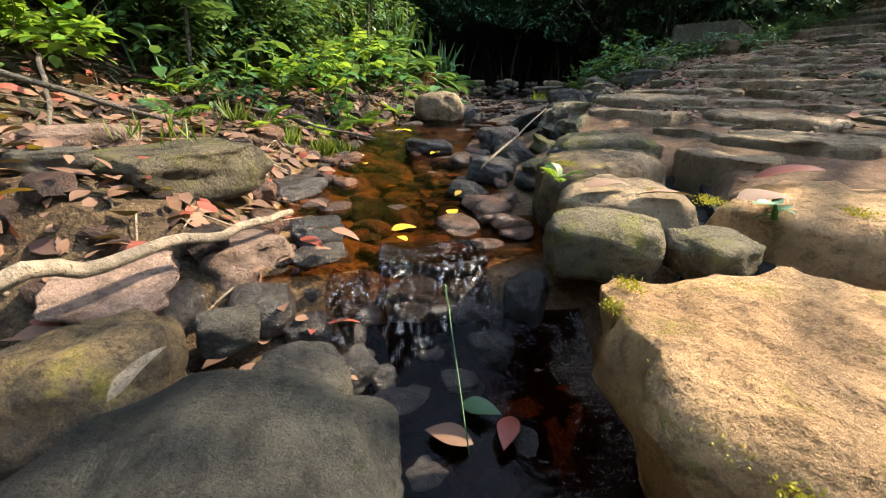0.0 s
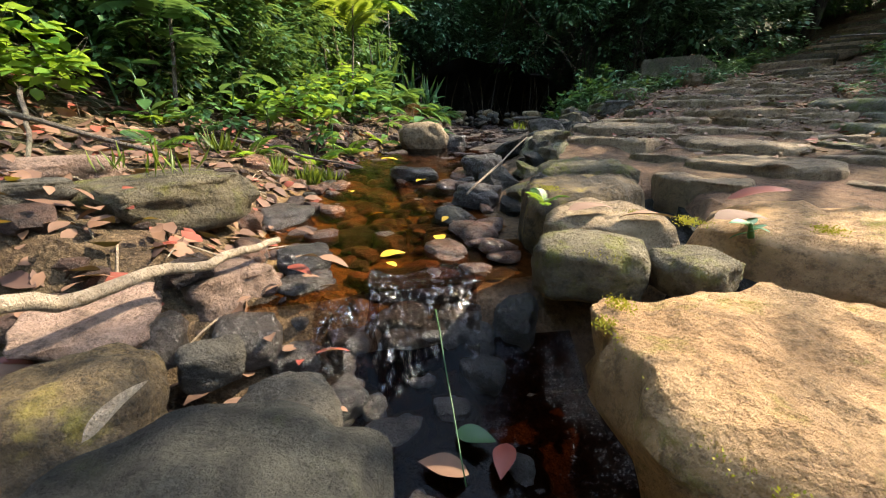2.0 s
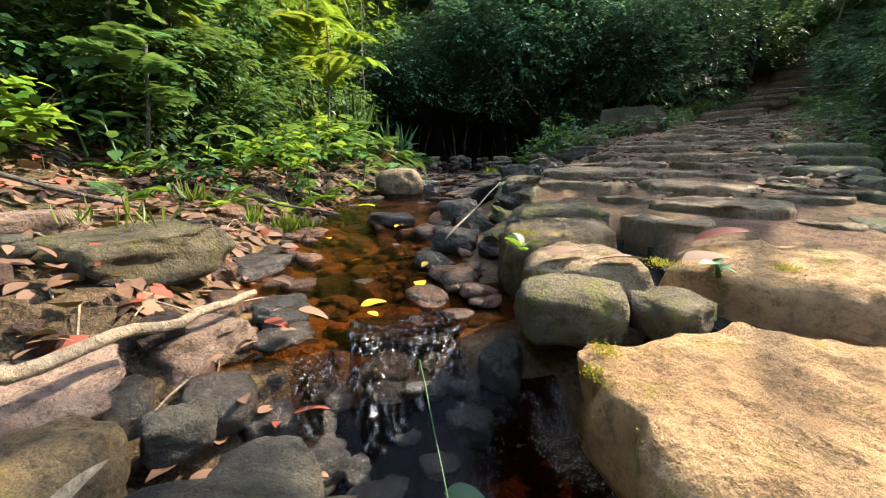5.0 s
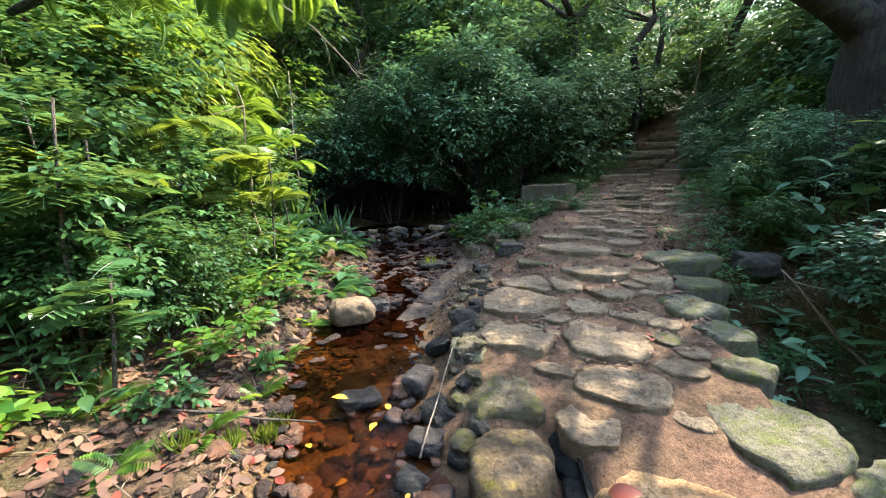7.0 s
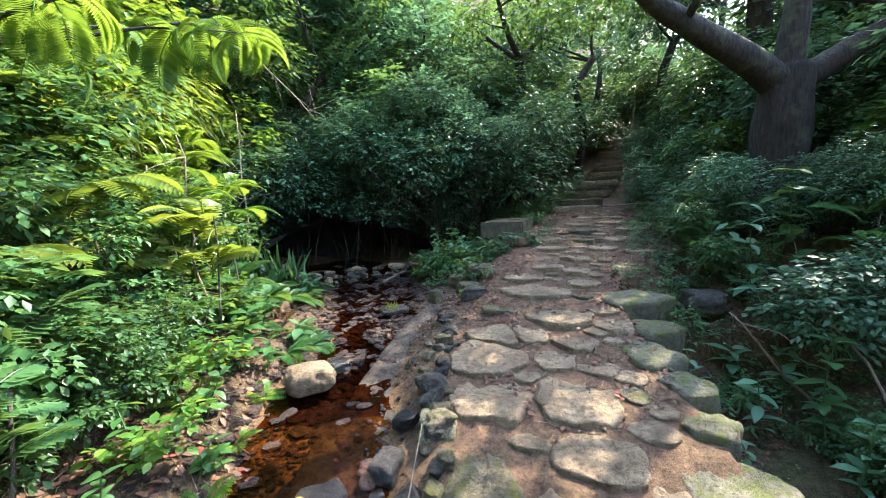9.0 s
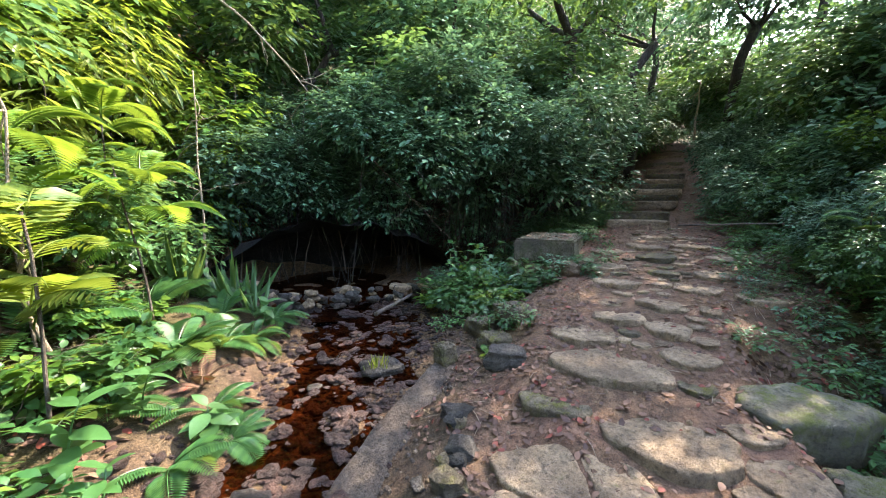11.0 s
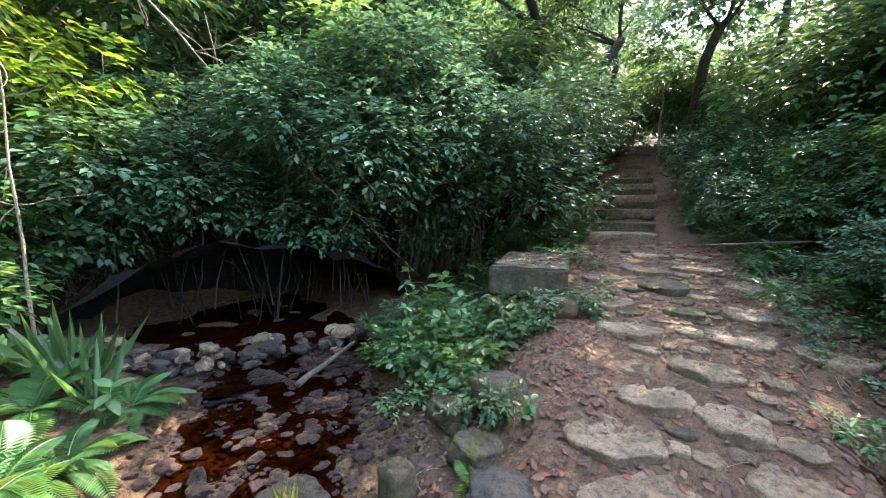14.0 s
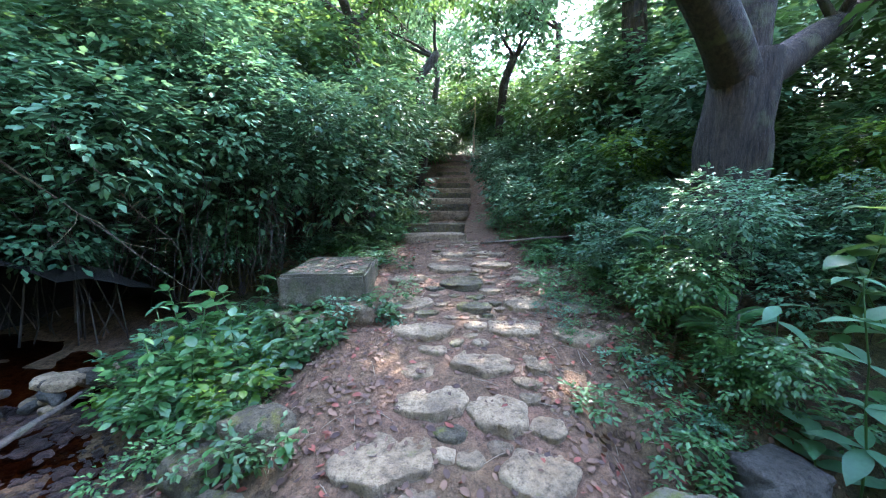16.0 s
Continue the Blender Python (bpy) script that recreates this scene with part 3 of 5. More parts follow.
for k in range(3200):
    q, seg = rng.random(), rng.randrange(2, 8)
    (ax, ay, az, aw), (bx, by, bz, bw) = PATH_LINE[seg], PATH_LINE[seg + 1]
    c, d = Vector((ax + (bx - ax) * q, ay + (by - ay) * q, 0)), Vector((by - ay, ax - bx, 0)).normalized()
    near = c.y < 4.2
    p = c + d * rng.uniform(-.84 if near else -.3, .80 if near else .55) * aw
    w = rng.uniform(.24, .50) if near else rng.uniform(.14, .42)
    if any(math.hypot(p.x - a, p.y - b) < r + .40 * w for a, b, r in taken) or (p.y < 1.3 and p.x < 1.8):
        continue
    taken.append((p.x, p.y, .42 * w))
    cells.append(((p.x, p.y, w, w * rng.uniform(.65, .95), rng.uniform(-70, -20)), "small"))
    if len(cells) > 230:
        break


def cell_outline(i, gap):
    """The plan of stone i: an uneven many-sided shape cut back where its neighbours begin."""
    (x, y, w, d, turn), kind = cells[i]
    q = random.Random(900 + i)
    n = q.randrange(7, 11)
    turned = Matrix.Rotation(radians(turn), 3, "Z")
    poly = []
    for k in range(n):
        a = 2 * math.pi * (k + q.uniform(-.3, .3)) / n
        r = q.uniform(1.0, 1.34) if y < 4.0 else q.uniform(.92, 1.2)
        poly.append(turned @ Vector((math.cos(a) * w * .5 * r, math.sin(a) * d * .5 * r, 0)))
    size = (w + d) / 4
    others = [(o[0][0], o[0][1], (o[0][2] + o[0][3]) / 4) for j, o in enumerate(cells) if j != i] + [(a, b, r * .95) for a, b, r in FIXED]
    for ox, oy, other in others:
        way = Vector((ox - x, oy - y, 0))
        far = way.length
        if far > 1.8 or far < 1e-4:
            continue
        way /= far
        limit = far * size / (size + other) - gap
        cut = []
        for a, b in zip(poly, poly[1:] + poly[:1]):
            da, db = a.dot(way) - limit, b.dot(way) - limit
            if da <= 0:
                cut.append(a)
            if da * db < 0:
                cut.append(a.lerp(b, da / (da - db)))
        if len(cut) < 3:
            return None
        poly = cut
    return poly


for i, (spec, kind) in enumerate(cells):
    outline = cell_outline(i, rng.uniform(.004, .014))
    if not outline or min(max(p.length for p in outline), spec[2]) < .07:
        continue
    x, y, w, d, turn = spec
    small = kind == "small"
    thick = .34 if kind == "edge" else .13 if small else .2
    reach = min(p.length for p in outline) * 2
    wid = (max(reach, .10), max(reach, .10), thick)
    material = EDGE if kind == "edge" else PAVER if kind == "far" else rng.choice((PAVER, PAVER, MOSSY, OCHRE)) if x < 1.2 else rng.choice((PAVER, PAVER, PAVER, MOSSY))
    me = slab_mesh("paving_stone", wid, 20 + i, material, 26 if small else 48, .026 if kind == "edge" else .008 if small else .012, .02 if kind == "edge" else .010 if small else .016, outline=outline)
    lift = .012 if kind == "edge" else rng.uniform(-.014, .004) if small else rng.uniform(-.002, .016)
    ob = new("paving_stone", me)
    ob.matrix_basis = pose(x, y, along(PATH_LINE, x, y)[1] + lift - thick, rng.uniform(-2.5, 2.5), rng.uniform(-2.5, 2.5), 0)
    ob.parent = causeway
wallers = [stone_mesh("walling_stone", (.34, .27, .2), 140 + i, RECESS_SHADE, .15, .65, 2, .2) for i in range(4)]
# rough walling below the slabs' edge, coloured near black for the gap's shade
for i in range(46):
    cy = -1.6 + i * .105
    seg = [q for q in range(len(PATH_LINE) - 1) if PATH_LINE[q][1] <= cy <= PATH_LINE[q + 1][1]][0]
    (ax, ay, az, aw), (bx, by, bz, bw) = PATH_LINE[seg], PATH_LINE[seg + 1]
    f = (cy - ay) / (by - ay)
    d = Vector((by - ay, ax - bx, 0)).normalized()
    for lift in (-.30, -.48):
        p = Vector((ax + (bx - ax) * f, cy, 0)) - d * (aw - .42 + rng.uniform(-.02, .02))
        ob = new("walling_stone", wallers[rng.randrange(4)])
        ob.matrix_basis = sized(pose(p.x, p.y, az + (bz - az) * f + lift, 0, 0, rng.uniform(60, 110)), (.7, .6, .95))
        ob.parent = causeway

# ---- stepped climb ahead ----
steps = thing("stone_steps", "old mossy stone steps climbing into the wood", "steps")
STEP_AT = [(7.75, 8.05, 1.97), (8.25, 8.45, 2.13), (9.6, 9.3, 2.36), (10.3, 9.75, 2.54), (11.0, 10.2, 2.72), (11.7, 10.65, 2.9), (12.4, 11.1, 3.08), (13.1, 11.65, 3.3), (13.8, 12.2, 3.55), (14.5, 12.8, 3.85), (15.3, 13.4, 4.2), (16.0, 13.9, 4.5)]
for i, (x, y, z) in enumerate(STEP_AT):
    me = stone_mesh("step", (1.3 + .2 * rng.random(), .62, .40), 150 + i, MOSSY if i % 2 else PAVER, .07, .85, 3, .85)
    part("step", me, steps, at=pose(x, y, z - .27, 0, 0, -52 + rng.uniform(-5, 5)))

# ---- concrete block by the path ----
bm = bmesh.new()
bmesh.ops.create_cube(bm, size=1)
bmesh.ops.scale(bm, vec=(.9, 1.4, .36), verts=bm.verts)
bmesh.ops.bevel(bm, geom=bm.edges[:], offset=.03, segments=2, affect="EDGES")
bmesh.ops.subdivide_edges(bm, edges=bm.edges[:], cuts=3, use_grid_fill=True)
for v in bm.verts:
    v.co += Vector((1, 1, 1)) * .012 * noise.noise(v.co * 6)
me = bpy.data.meshes.new("concrete_block")
bm.to_mesh(me)
me.materials.append(CONCRETE)
block = tagged(new("concrete_block", me), "weathered mossy concrete block strewn with dry leaves", "concrete block")
block.matrix_basis = pose(4.77, 7.12, 1.62, 0, 0, -47)

# ---- gravelly strip between stream and causeway ----
STRIP = [(-.12, 2.38, .38, .18), (.12, 2.78, .43, .26), (.85, 3.65, .52, .32), (1.42, 4.4, .62, .31), (2.1, 5.15, .74, .22), (2.5, 5.6, .80, .08)]
sv, sf = [], []
for i in range(len(STRIP) - 1):
    a, b = STRIP[i], STRIP[i + 1]
    for k in range(12):
        f = k / 12
        x, y, z, w = (a[q] + (b[q] - a[q]) * f for q in range(4))
        d = Vector((b[1] - a[1], a[0] - b[0], 0)).normalized()
        for s in range(-6, 7):
            p = Vector((x, y, 0)) + d * w * (s / 5 if abs(s) < 6 else s / 5.6)
            edge = .3 if abs(s) == 6 else 0
            e = .07 * noise.noise((p.x * 3, p.y * 3, 4)) + .04 * noise.noise((p.x * 9, p.y * 9, 4))
            sv.append((p.x + e, p.y + e, z - edge + .012 * noise.noise((p.x * 14, p.y * 14, 1)) + .02 * noise.noise((p.x * 4, p.y * 4, 1))))
sf = [(j * 13 + i, j * 13 + i + 1, j * 13 + i + 14, j * 13 + i + 13) for j in range(len(sv) // 13 - 1) for i in range(12)]
tagged(new("concrete_strip", mesh_of("concrete_strip", sv, sf, GRAVELLY, True)), "worn gravelly concrete strip along the stream", "concrete strip", kind="structure")


# ---- loose rocks ----
def rock(x, y, w, d, h, turn, material, seed, label, sink=.25, rough=.15, boxy=.4, flat=.2, detail=4, tilt=(0, 0), z=None, category="rock", name="rock"):
    me = stone_mesh(name, (w, d, h), seed, material, rough, boxy, detail, flat)
    ob = tagged(new(name, me), label, category)
    ob.matrix_basis = pose(x, y, (rest(x, y) if z is None else z) - h * sink, tilt[0], tilt[1], turn)
    return ob


rock(-.64, .58, .36, .31, .28, 15, OCHRE, 201, "rounded ochre boulder among red leaves", .1, .12, .25, 0, detail=5, z=.13)
rock(-.31, .37, .60, .52, .34, 30, SHADE_STONE, 202, "large grey boulder with pale flecks, darkened for shade", .1, .13, .2, .0, detail=5, z=.04)
rock(-.27, .67, .24, .19, .19, 12, BOULDER, 203, "rounded olive-brown stone at the water's edge", .1, .1, .25, 0, z=.09)
rock(-.53, 1.03, .27, .22, .20, 45, PINK, 204, "pinkish angular stone under a stick", .2, .15, .5, .4, z=.27)
rock(-.69, .78, .24, .22, .07, 29, PINK, 205, "flat pinkish stone slab", .1, .14, .8, .9, z=.34, tilt=(16, 6))
rock(-.46, .77, .15, .11, .11, 24, BOULDER, 206, "small grey stone among red leaves", .15, .14, .45, .2, z=.21)
rock(-.80, 1.28, .50, .40, .22, 60, MOSSY, 207, "broad mossy bank stone", .35, .14, .6, .6)
rock(-1.02, 1.02, .26, .16, .12, 30, BOULDER, 208, "flat grey bank stone", .3, .14, .6, .6)
rock(-1.18, .86, .2, .14, .11, 25, BOULDER, 209, "flat grey bank stone", .3, .14, .6, .6)
rock(-1.12, 1.32, .28, .2, .15, 40, PINK, 210, "angular brown bank stone", .3, .16, .6, .4)
rock(-.36, 1.2, .17, .14, .16, 36, WET, 211, "black wet stone in the stream", .2, .15, .5, .2, z=.27)
rock(-.26, 1.62, .22, .2, .13, 28, BOULDER, 212, "half-sunken grey stone in the pool", .3, .12, .4, .3)
rock(-.42, .88, .16, .15, .14, 24, WET, 213, "wet brown stone at the stream edge", .2, .14, .4, .1, z=.2)
rock(0, 2.5, .3, .22, .14, 2, WET, 214, "wet brown stone with a yellow leaf", .2, .16, .5, .3, z=.4)
rock(.09, 3.95, .50, .42, .36, 5, PAVER, 215, "pale squat boulder standing in the stream", .1, .12, .45, .3, z=.48)
rock(.42, 4.25, .3, .26, .2, -14, WET, 216, "dark stone behind the pale boulder", .2, .15, .5, .3)
rock(.33, 1.92, .26, .2, .16, -34, WET, 217, "wet grey stone at the stream edge", .2, .15, .5, .2, z=.36)
rock(.45, 2.5, .22, .28, .22, -43, WET, 218, "dark angular stone below the causeway", .2, .16, .6, .2, z=.42)
rock(.92, 2.62, .36, .44, .36, -36, EDGE, 219, "green mossy boulder against the causeway", .2, .12, .4, .2, z=.42)
rock(-.60, 1.72, .28, .22, .13, 51, WET, 220, "dark wet stone on the bank", .3, .15, .5, .3)
rock(.19, .98, .13, .12, .22, -6, WET, 221, "brown wet stone below the fall", .1, .13, .4, .1, z=.03)
rock(-.17, .98, .18, .17, .2, 15, WET, 222, "wet stone in the fall", .2, .14, .5, .2, z=.08)
rock(.0, 1.15, .40, .2, .16, -5, WET, 223, "long wet stone forming the lip of the fall", .2, .12, .6, .5, z=.20)
rock(-.60, .8, .14, .12, .13, 29, WET, 224, "brown stone among leaves", .2, .15, .5, .2, z=.26)
rock(-.92, .6, .14, .12, .12, 11, BOULDER, 225, "grey stone among red leaves", .2, .15, .5, .2, z=.28)
rock(-.1, .60, .13, .11, .1, 5, WET, 226, "wet stone below the fall", .3, .14, .4, .1, z=0)
rock(.02, 1.0, .3, .16, .26, 0, WET, 240, "dark ledge behind the falling water", .1, .16, .6, .3, z=.02)
rock(-.05, .78, .16, .13, .1, 40, WET, 241, "dark wet stone under shallow water", .3, .14, .4, .1, z=-.02)
rock(.12, .82, .14, .12, .09, 80, WET, 242, "dark wet stone under shallow water", .3, .14, .4, .1, z=-.02)
rock(.02, .58, .12, .1, .08, 10, WET, 243, "dark wet stone under shallow water", .3, .14, .4, .1, z=-.03)
rock(-.02, .36, .15, .12, .1, 10, WET, 244, "red-brown wet stone in the stream", .2, .14, .4, .1, z=-.03)
rock(.16, .46, .13, .1, .08, 60, WET, 245, "dark wet stone in the stream", .3, .14, .4, .1, z=-.03)
rock(-.2, .82, .14, .12, .13, 30, WET, 246, "wet brown stone beside the fall", .2, .14, .5, .2, z=.05)
rock(-.34, 1.02, .16, .15, .15, 70, WET, 247, "wet brown stone beside the fall", .2, .14, .5, .2, z=.15)
rock(.3, 1.2, .16, .13, .14, 20, WET, 248, "dark stone in the gap by the causeway", .2, .14, .5, .2, z=.2)
rock(2.15, 5.35, .24, .22, .34, 20, MOSSY, 228, "upright mossy stone by the strip", .15, .14, .5, .2)
rock(1.55, 5.75, .44, .4, .2, 10, BOULDER, 229, "flat stone with dry grass in the stream bed", .3, .14, .5, .5)
rock(3.05, 5.55, .44, .36, .3, -70, MOSSY, 230, "yellow-mossed boulder at the path's edge", .2, .15, .6, .3)
rock(2.75, 5.75, .4, .34, .28, -76, MOSSY, 231, "mossy boulder half hidden by leaves", .25, .14, .5, .3)
rock(2.65, 5.25, .34, .3, .24, -70, MOSSY, 232, "mossy boulder half hidden by leaves", .25, .14, .5, .3)
rock(3.0, 6.3, .36, .4, .26, -61, MOSSY, 233, "mossy boulder half hidden by leaves", .25, .14, .5, .3)
rock(4.45, 6.3, .45, .36, .3, -60, PAVER, 234, "pale stone below the concrete block", .25, .15, .6, .4)
for i, (x, y, w) in enumerate([(4.02, 6.86, .42), (4.26, 6.58, .46), (4.48, 6.36, .36), (4.72, 6.52, .34), (4.98, 6.78, .38), (5.22, 7.0, .36), (4.5, 6.9, .5), (4.85, 7.2, .5)]):
    rock(x, y, w, w * .8, .34, 37 * i, (MOSSY, PAVER, BOULDER)[i % 3], 250 + i, "mossy footing stone under the concrete block", .1, .14, .6, .3, z=1.16)
rock(4.95, 2.98, .5, .42, .34, -40, BOULDER, 235, "grey boulder under broad leaves", .25, .14, .5, .3, z=.75)
rock(2.55, 4.85, .4, .32, .26, -40, BOULDER, 236, "dark stone at the path's edge", .25, .14, .5, .4)

kinds_of_rock = [stone_mesh("rock", (.14, .105, .08), 300 + i, (DAMP, BOULDER, DAMP, RUSTY)[i % 4], .26, .5, 2, .3) for i in range(12)]
for me in kinds_of_rock:
    me.shade_flat()


def scatter_rock(x, y, s, z=None, group="rocks in the stream bed", label="small angular rock in the stream bed"):
    ob = tagged(new("rock", kinds_of_rock[rng.randrange(12)]), label, "rock", group)
    ob.matrix_basis = sized(pose(x, y, (rest(x, y) if z is None else z) - .03 * s, rng.uniform(-14, 14), rng.uniform(-14, 14), rng.uniform(0, 360)), (s, s, s * rng.uniform(.8, 1.2)))


weir_kinds = [stone_mesh("rock", (.16, .12, .09), 360 + i, (BOULDER, PAVER, BOULDER, GRAVELLY)[i % 4], .24, .55, 2, .3) for i in range(8)]
for me in weir_kinds:
    me.shade_flat()
for i in range(105):      # the weir of piled stones
    f, course = rng.random(), i % 3
    x, y = -.4 + 3.4 * f, 8.2 - .15 * f + rng.uniform(-.2, .2) * (1 - .25 * course)
    k = rng.uniform(.6, 1.6)
    ob = tagged(new("rock", weir_kinds[rng.randrange(8)]), "grey angular stone piled in a low weir", "rock", "stones of the weir")
    ob.matrix_basis = sized(pose(x, y, max(.70, rest(x, y)) + course * .085 + rng.uniform(-.03, .02), rng.uniform(-22, 22), rng.uniform(-22, 22), rng.uniform(0, 360)), k)
rest_of_rocks, singles = [], 0
for i in range(6000):
    seg = rng.randrange(5, 9)
    a, b = STREAM_LINE[seg], STREAM_LINE[seg + 1]
    f = rng.random()
    if b[1] > 9:
        f *= .5
    x, y = a[0] + (b[0] - a[0]) * f + rng.gauss(.1, .6), a[1] + (b[1] - a[1]) * f
    if along(PATH_LINE, x, y)[0] > -1.05 or (y < 5.8 and x > (y - 2.2) * .6 - .1):
        continue
    s = rng.uniform(.18, .55) if rng.random() < .9 else rng.uniform(.55, 1.3)
    if singles < 28 and 4.5 < y < 7.5:
        scatter_rock(x, y, s)
        singles += 1
    else:
        m = sized(pose(x, y, rest(x, y) - .03 * s, rng.uniform(-14, 14), rng.uniform(-14, 14), rng.uniform(0, 360)), s)
        src = kinds_of_rock[rng.choice((0, 2, 4, 6, 8, 10))]
        rest_of_rocks.append(([m @ v.co for v in src.vertices], [tuple(p.vertices) for p in src.polygons]))
v, f = join(rest_of_rocks)
tagged(new("stream_gravel", mesh_of("stream_gravel", v, f, DAMP)), "small dark rocks covering the stream bed", "gravel", kind="stuff")
for i in range(80):      # by the pool and on the near bank
    x, y = rng.uniform(-1.5, .3), rng.uniform(.55, 2.6)
    if abs(along(STREAM_LINE, x, y)[0]) < .3 and y < 1.3:
        continue
    scatter_rock(x, y, rng.uniform(.3, 1.2), group="rocks on the bank", label="small brown rock on the stream bank")

wet_kinds = [stone_mesh("rock", (.15, .12, .085), 340 + i, (RUSTY, WET, RUSTY, DAMP)[i % 4], .22, .55, 2, .3) for i in range(8)]
more = []
for i in range(230):     # red-brown stones through the pool above the fall, dark ones below it
    low = i >= 140
    x, y = (rng.uniform(-.34, .34), rng.uniform(.1, .9)) if low else (rng.uniform(-.56, .36), rng.uniform(1.10, 2.75))
    s = rng.uniform(.3, .85) if low else rng.uniform(.35, 1.2)
    kind = wet_kinds[rng.choice((1, 5) if low else (0, 2, 4, 6, 1, 3))]
    at = sized(pose(x, y, rest(x, y) + (.0 if low else .008) - .02 * s, rng.uniform(-20, 20), rng.uniform(-20, 20), rng.uniform(0, 360)), (s, s, s * rng.uniform(.7, 1.1)))
    if i % 3:
        more.append(([at @ v.co for v in kind.vertices], [tuple(p.vertices) for p in kind.polygons], low))
        continue
    ob = tagged(new("rock", kind), "dark wet stone below the fall" if low else "wet red-brown stone in shallow water", "rock", "stones in the pool")
    ob.matrix_basis = at
for low, material, label in ((True, WET, "small dark wet stones below the fall"), (False, RUSTY, "small rust-brown stones in the pool")):
    v, f = join([(v, f) for v, f, k in more if k == low])
    tagged(new("pool_gravel", mesh_of("pool_gravel", v, f, material, True)), label, "gravel", kind="stuff")

edge_kinds = [stone_mesh("rock", (.22, .17, .14), 380 + i, (BOULDER, SHADE_STONE, MOSSY)[i % 3], .3, .75, 2, .2) for i in range(6)]
for me in edge_kinds:
    me.shade_flat()
for i in range(34):     # dark blocks fallen along the causeway's foot
    f = (i + rng.random()) / 34
    x, y = .34 + 1.5 * f + rng.uniform(-.24, .16), 1.6 + 2.8 * f + rng.uniform(-.1, .1)
    k = rng.uniform(.3, 1.3)
    ob = tagged(new("rock", edge_kinds[i % 6]), "dark angular stone at the causeway's foot", "rock", "stones at the causeway's foot")
    ob.matrix_basis = sized(pose(x, y, rest(x, y) - .04 * k, rng.uniform(-20, 20), rng.uniform(-20, 20), rng.uniform(0, 360)), k)

# the little fall
def fall(x0, x1, y0, z0, z1, run, label):
    fv = []
    for i in range(25):
        for k in range(19):
            u, v = i / 24, k / 18
            x = x0 + (x1 - x0) * v
            y = y0 - run * u ** .6 - .04 * math.sin(v * 6)
            z = z0 - (z0 - z1) * u ** 1.5
            fv.append((x + .012 * noise.noise((z * 20, x * 9, 0)), y - .05 * u + .025 * noise.noise((x * 14, u * 2, 0)) + .005 * noise.noise((x * 60, u * 4, 3)), z + .012 * noise.noise((x * 40, u * 3, 2))))
    tagged(new("waterfall", mesh_of("waterfall", fv, [(j * 19 + i, j * 19 + i + 1, j * 19 + i + 20, j * 19 + i + 19) for j in range(24) for i in range(18)], FALL, True)), label, "waterfall", kind="structure")


fall(-.13, .19, 1.08, .345, .03, .17, "thin veil of clear water over dark stones")
fall(-.27, -.10, 1.02, .29, .05, .14, "side trickle of water over dark stones")
for i, (x, y, w, h, z) in enumerate([(-.04, 1.03, .20, .24, .05), (.13, 1.02, .17, .22, .06), (-.2, .97, .19, .2, .04), (.03, .93, .17, .14, .0), (-.12, .87, .16, .12, -.01), (.2, .9, .14, .16, .0), (-.3, .9, .17, .18, .06), (-.33, 1.1, .2, .18, .18), (.31, 1.02, .16, .2, .1), (.1, .84, .14, .1, -.02)]):
    rock(x, y, w, w * .8, h, 31 * i, WET, 260 + i, "black wet stone in the little fall", .1, .18, .5, .2, z=z)


# ---- sticks ----
def stick(points, r0, r1, material, label, name="stick"):
    n = len(points)
    v, f = tube(points, [r0 + (r1 - r0) * i / (n - 1) for i in range(n)], 8)
    return tagged(new(name, mesh_of(name, v, f, material, True)), label, "stick")


def bowed(a, b, n, wob, seed, sag=0.0):
    a, b = Vector(a), Vector(b)
    return [a.lerp(b, i / n) + Vector((noise.noise((i * .4, seed, 0)), noise.noise((i * .4, seed, 5)), noise.noise((i * .4, seed, 9)))) * wob + Vector((0, 0, -sag * math.sin(math.pi * i / n))) for i in range(n + 1)]


stick(bowed((-0.705, 0.557, .47), (-0.397, 1.118, .43), 14, .025, 3), .018, .010, STICK, "long bleached driftwood stick on the bank")
stick(bowed((1.75, 7.0, .82), (2.5, 7.75, .86), 8, .02, 4), .032, .02, TWIG, "pale dead branch lying in the stream bed")
stick(bowed((.25, 1.75, .45), (.75, 2.55, .68), 8, .01, 6), .006, .004, STICK, "thin pale twig leaning on the stones")
stick(bowed((.06, .90, .30), (.10, .52, .12), 6, .01, 7), .0018, .0014, LEAF_MID, "thin green leaf stalk hanging in the water")
stick(bowed((-1.9, 1.5, .95), (-1.0, 1.7, .62), 9, .03, 8), .014, .008, TWIG, "thin brown stick on leaf litter")
stick(bowed((-1.7, 1.9, .9), (-1.2, 1.3, .64), 9, .03, 9), .010, .006, TWIG, "thin brown stick on leaf litter")
stick(bowed((-1.3, 2.45, .72), (-.3, 2.2, .52), 9, .03, 10), .010, .006, TWIG, "thin brown stick on the bank")
stick(bowed((6.3, 6.0, 2.0), (8.6, 4.9, 2.05), 9, .03, 11), .014, .010, TWIG, "thin dead branch lying across low bushes")


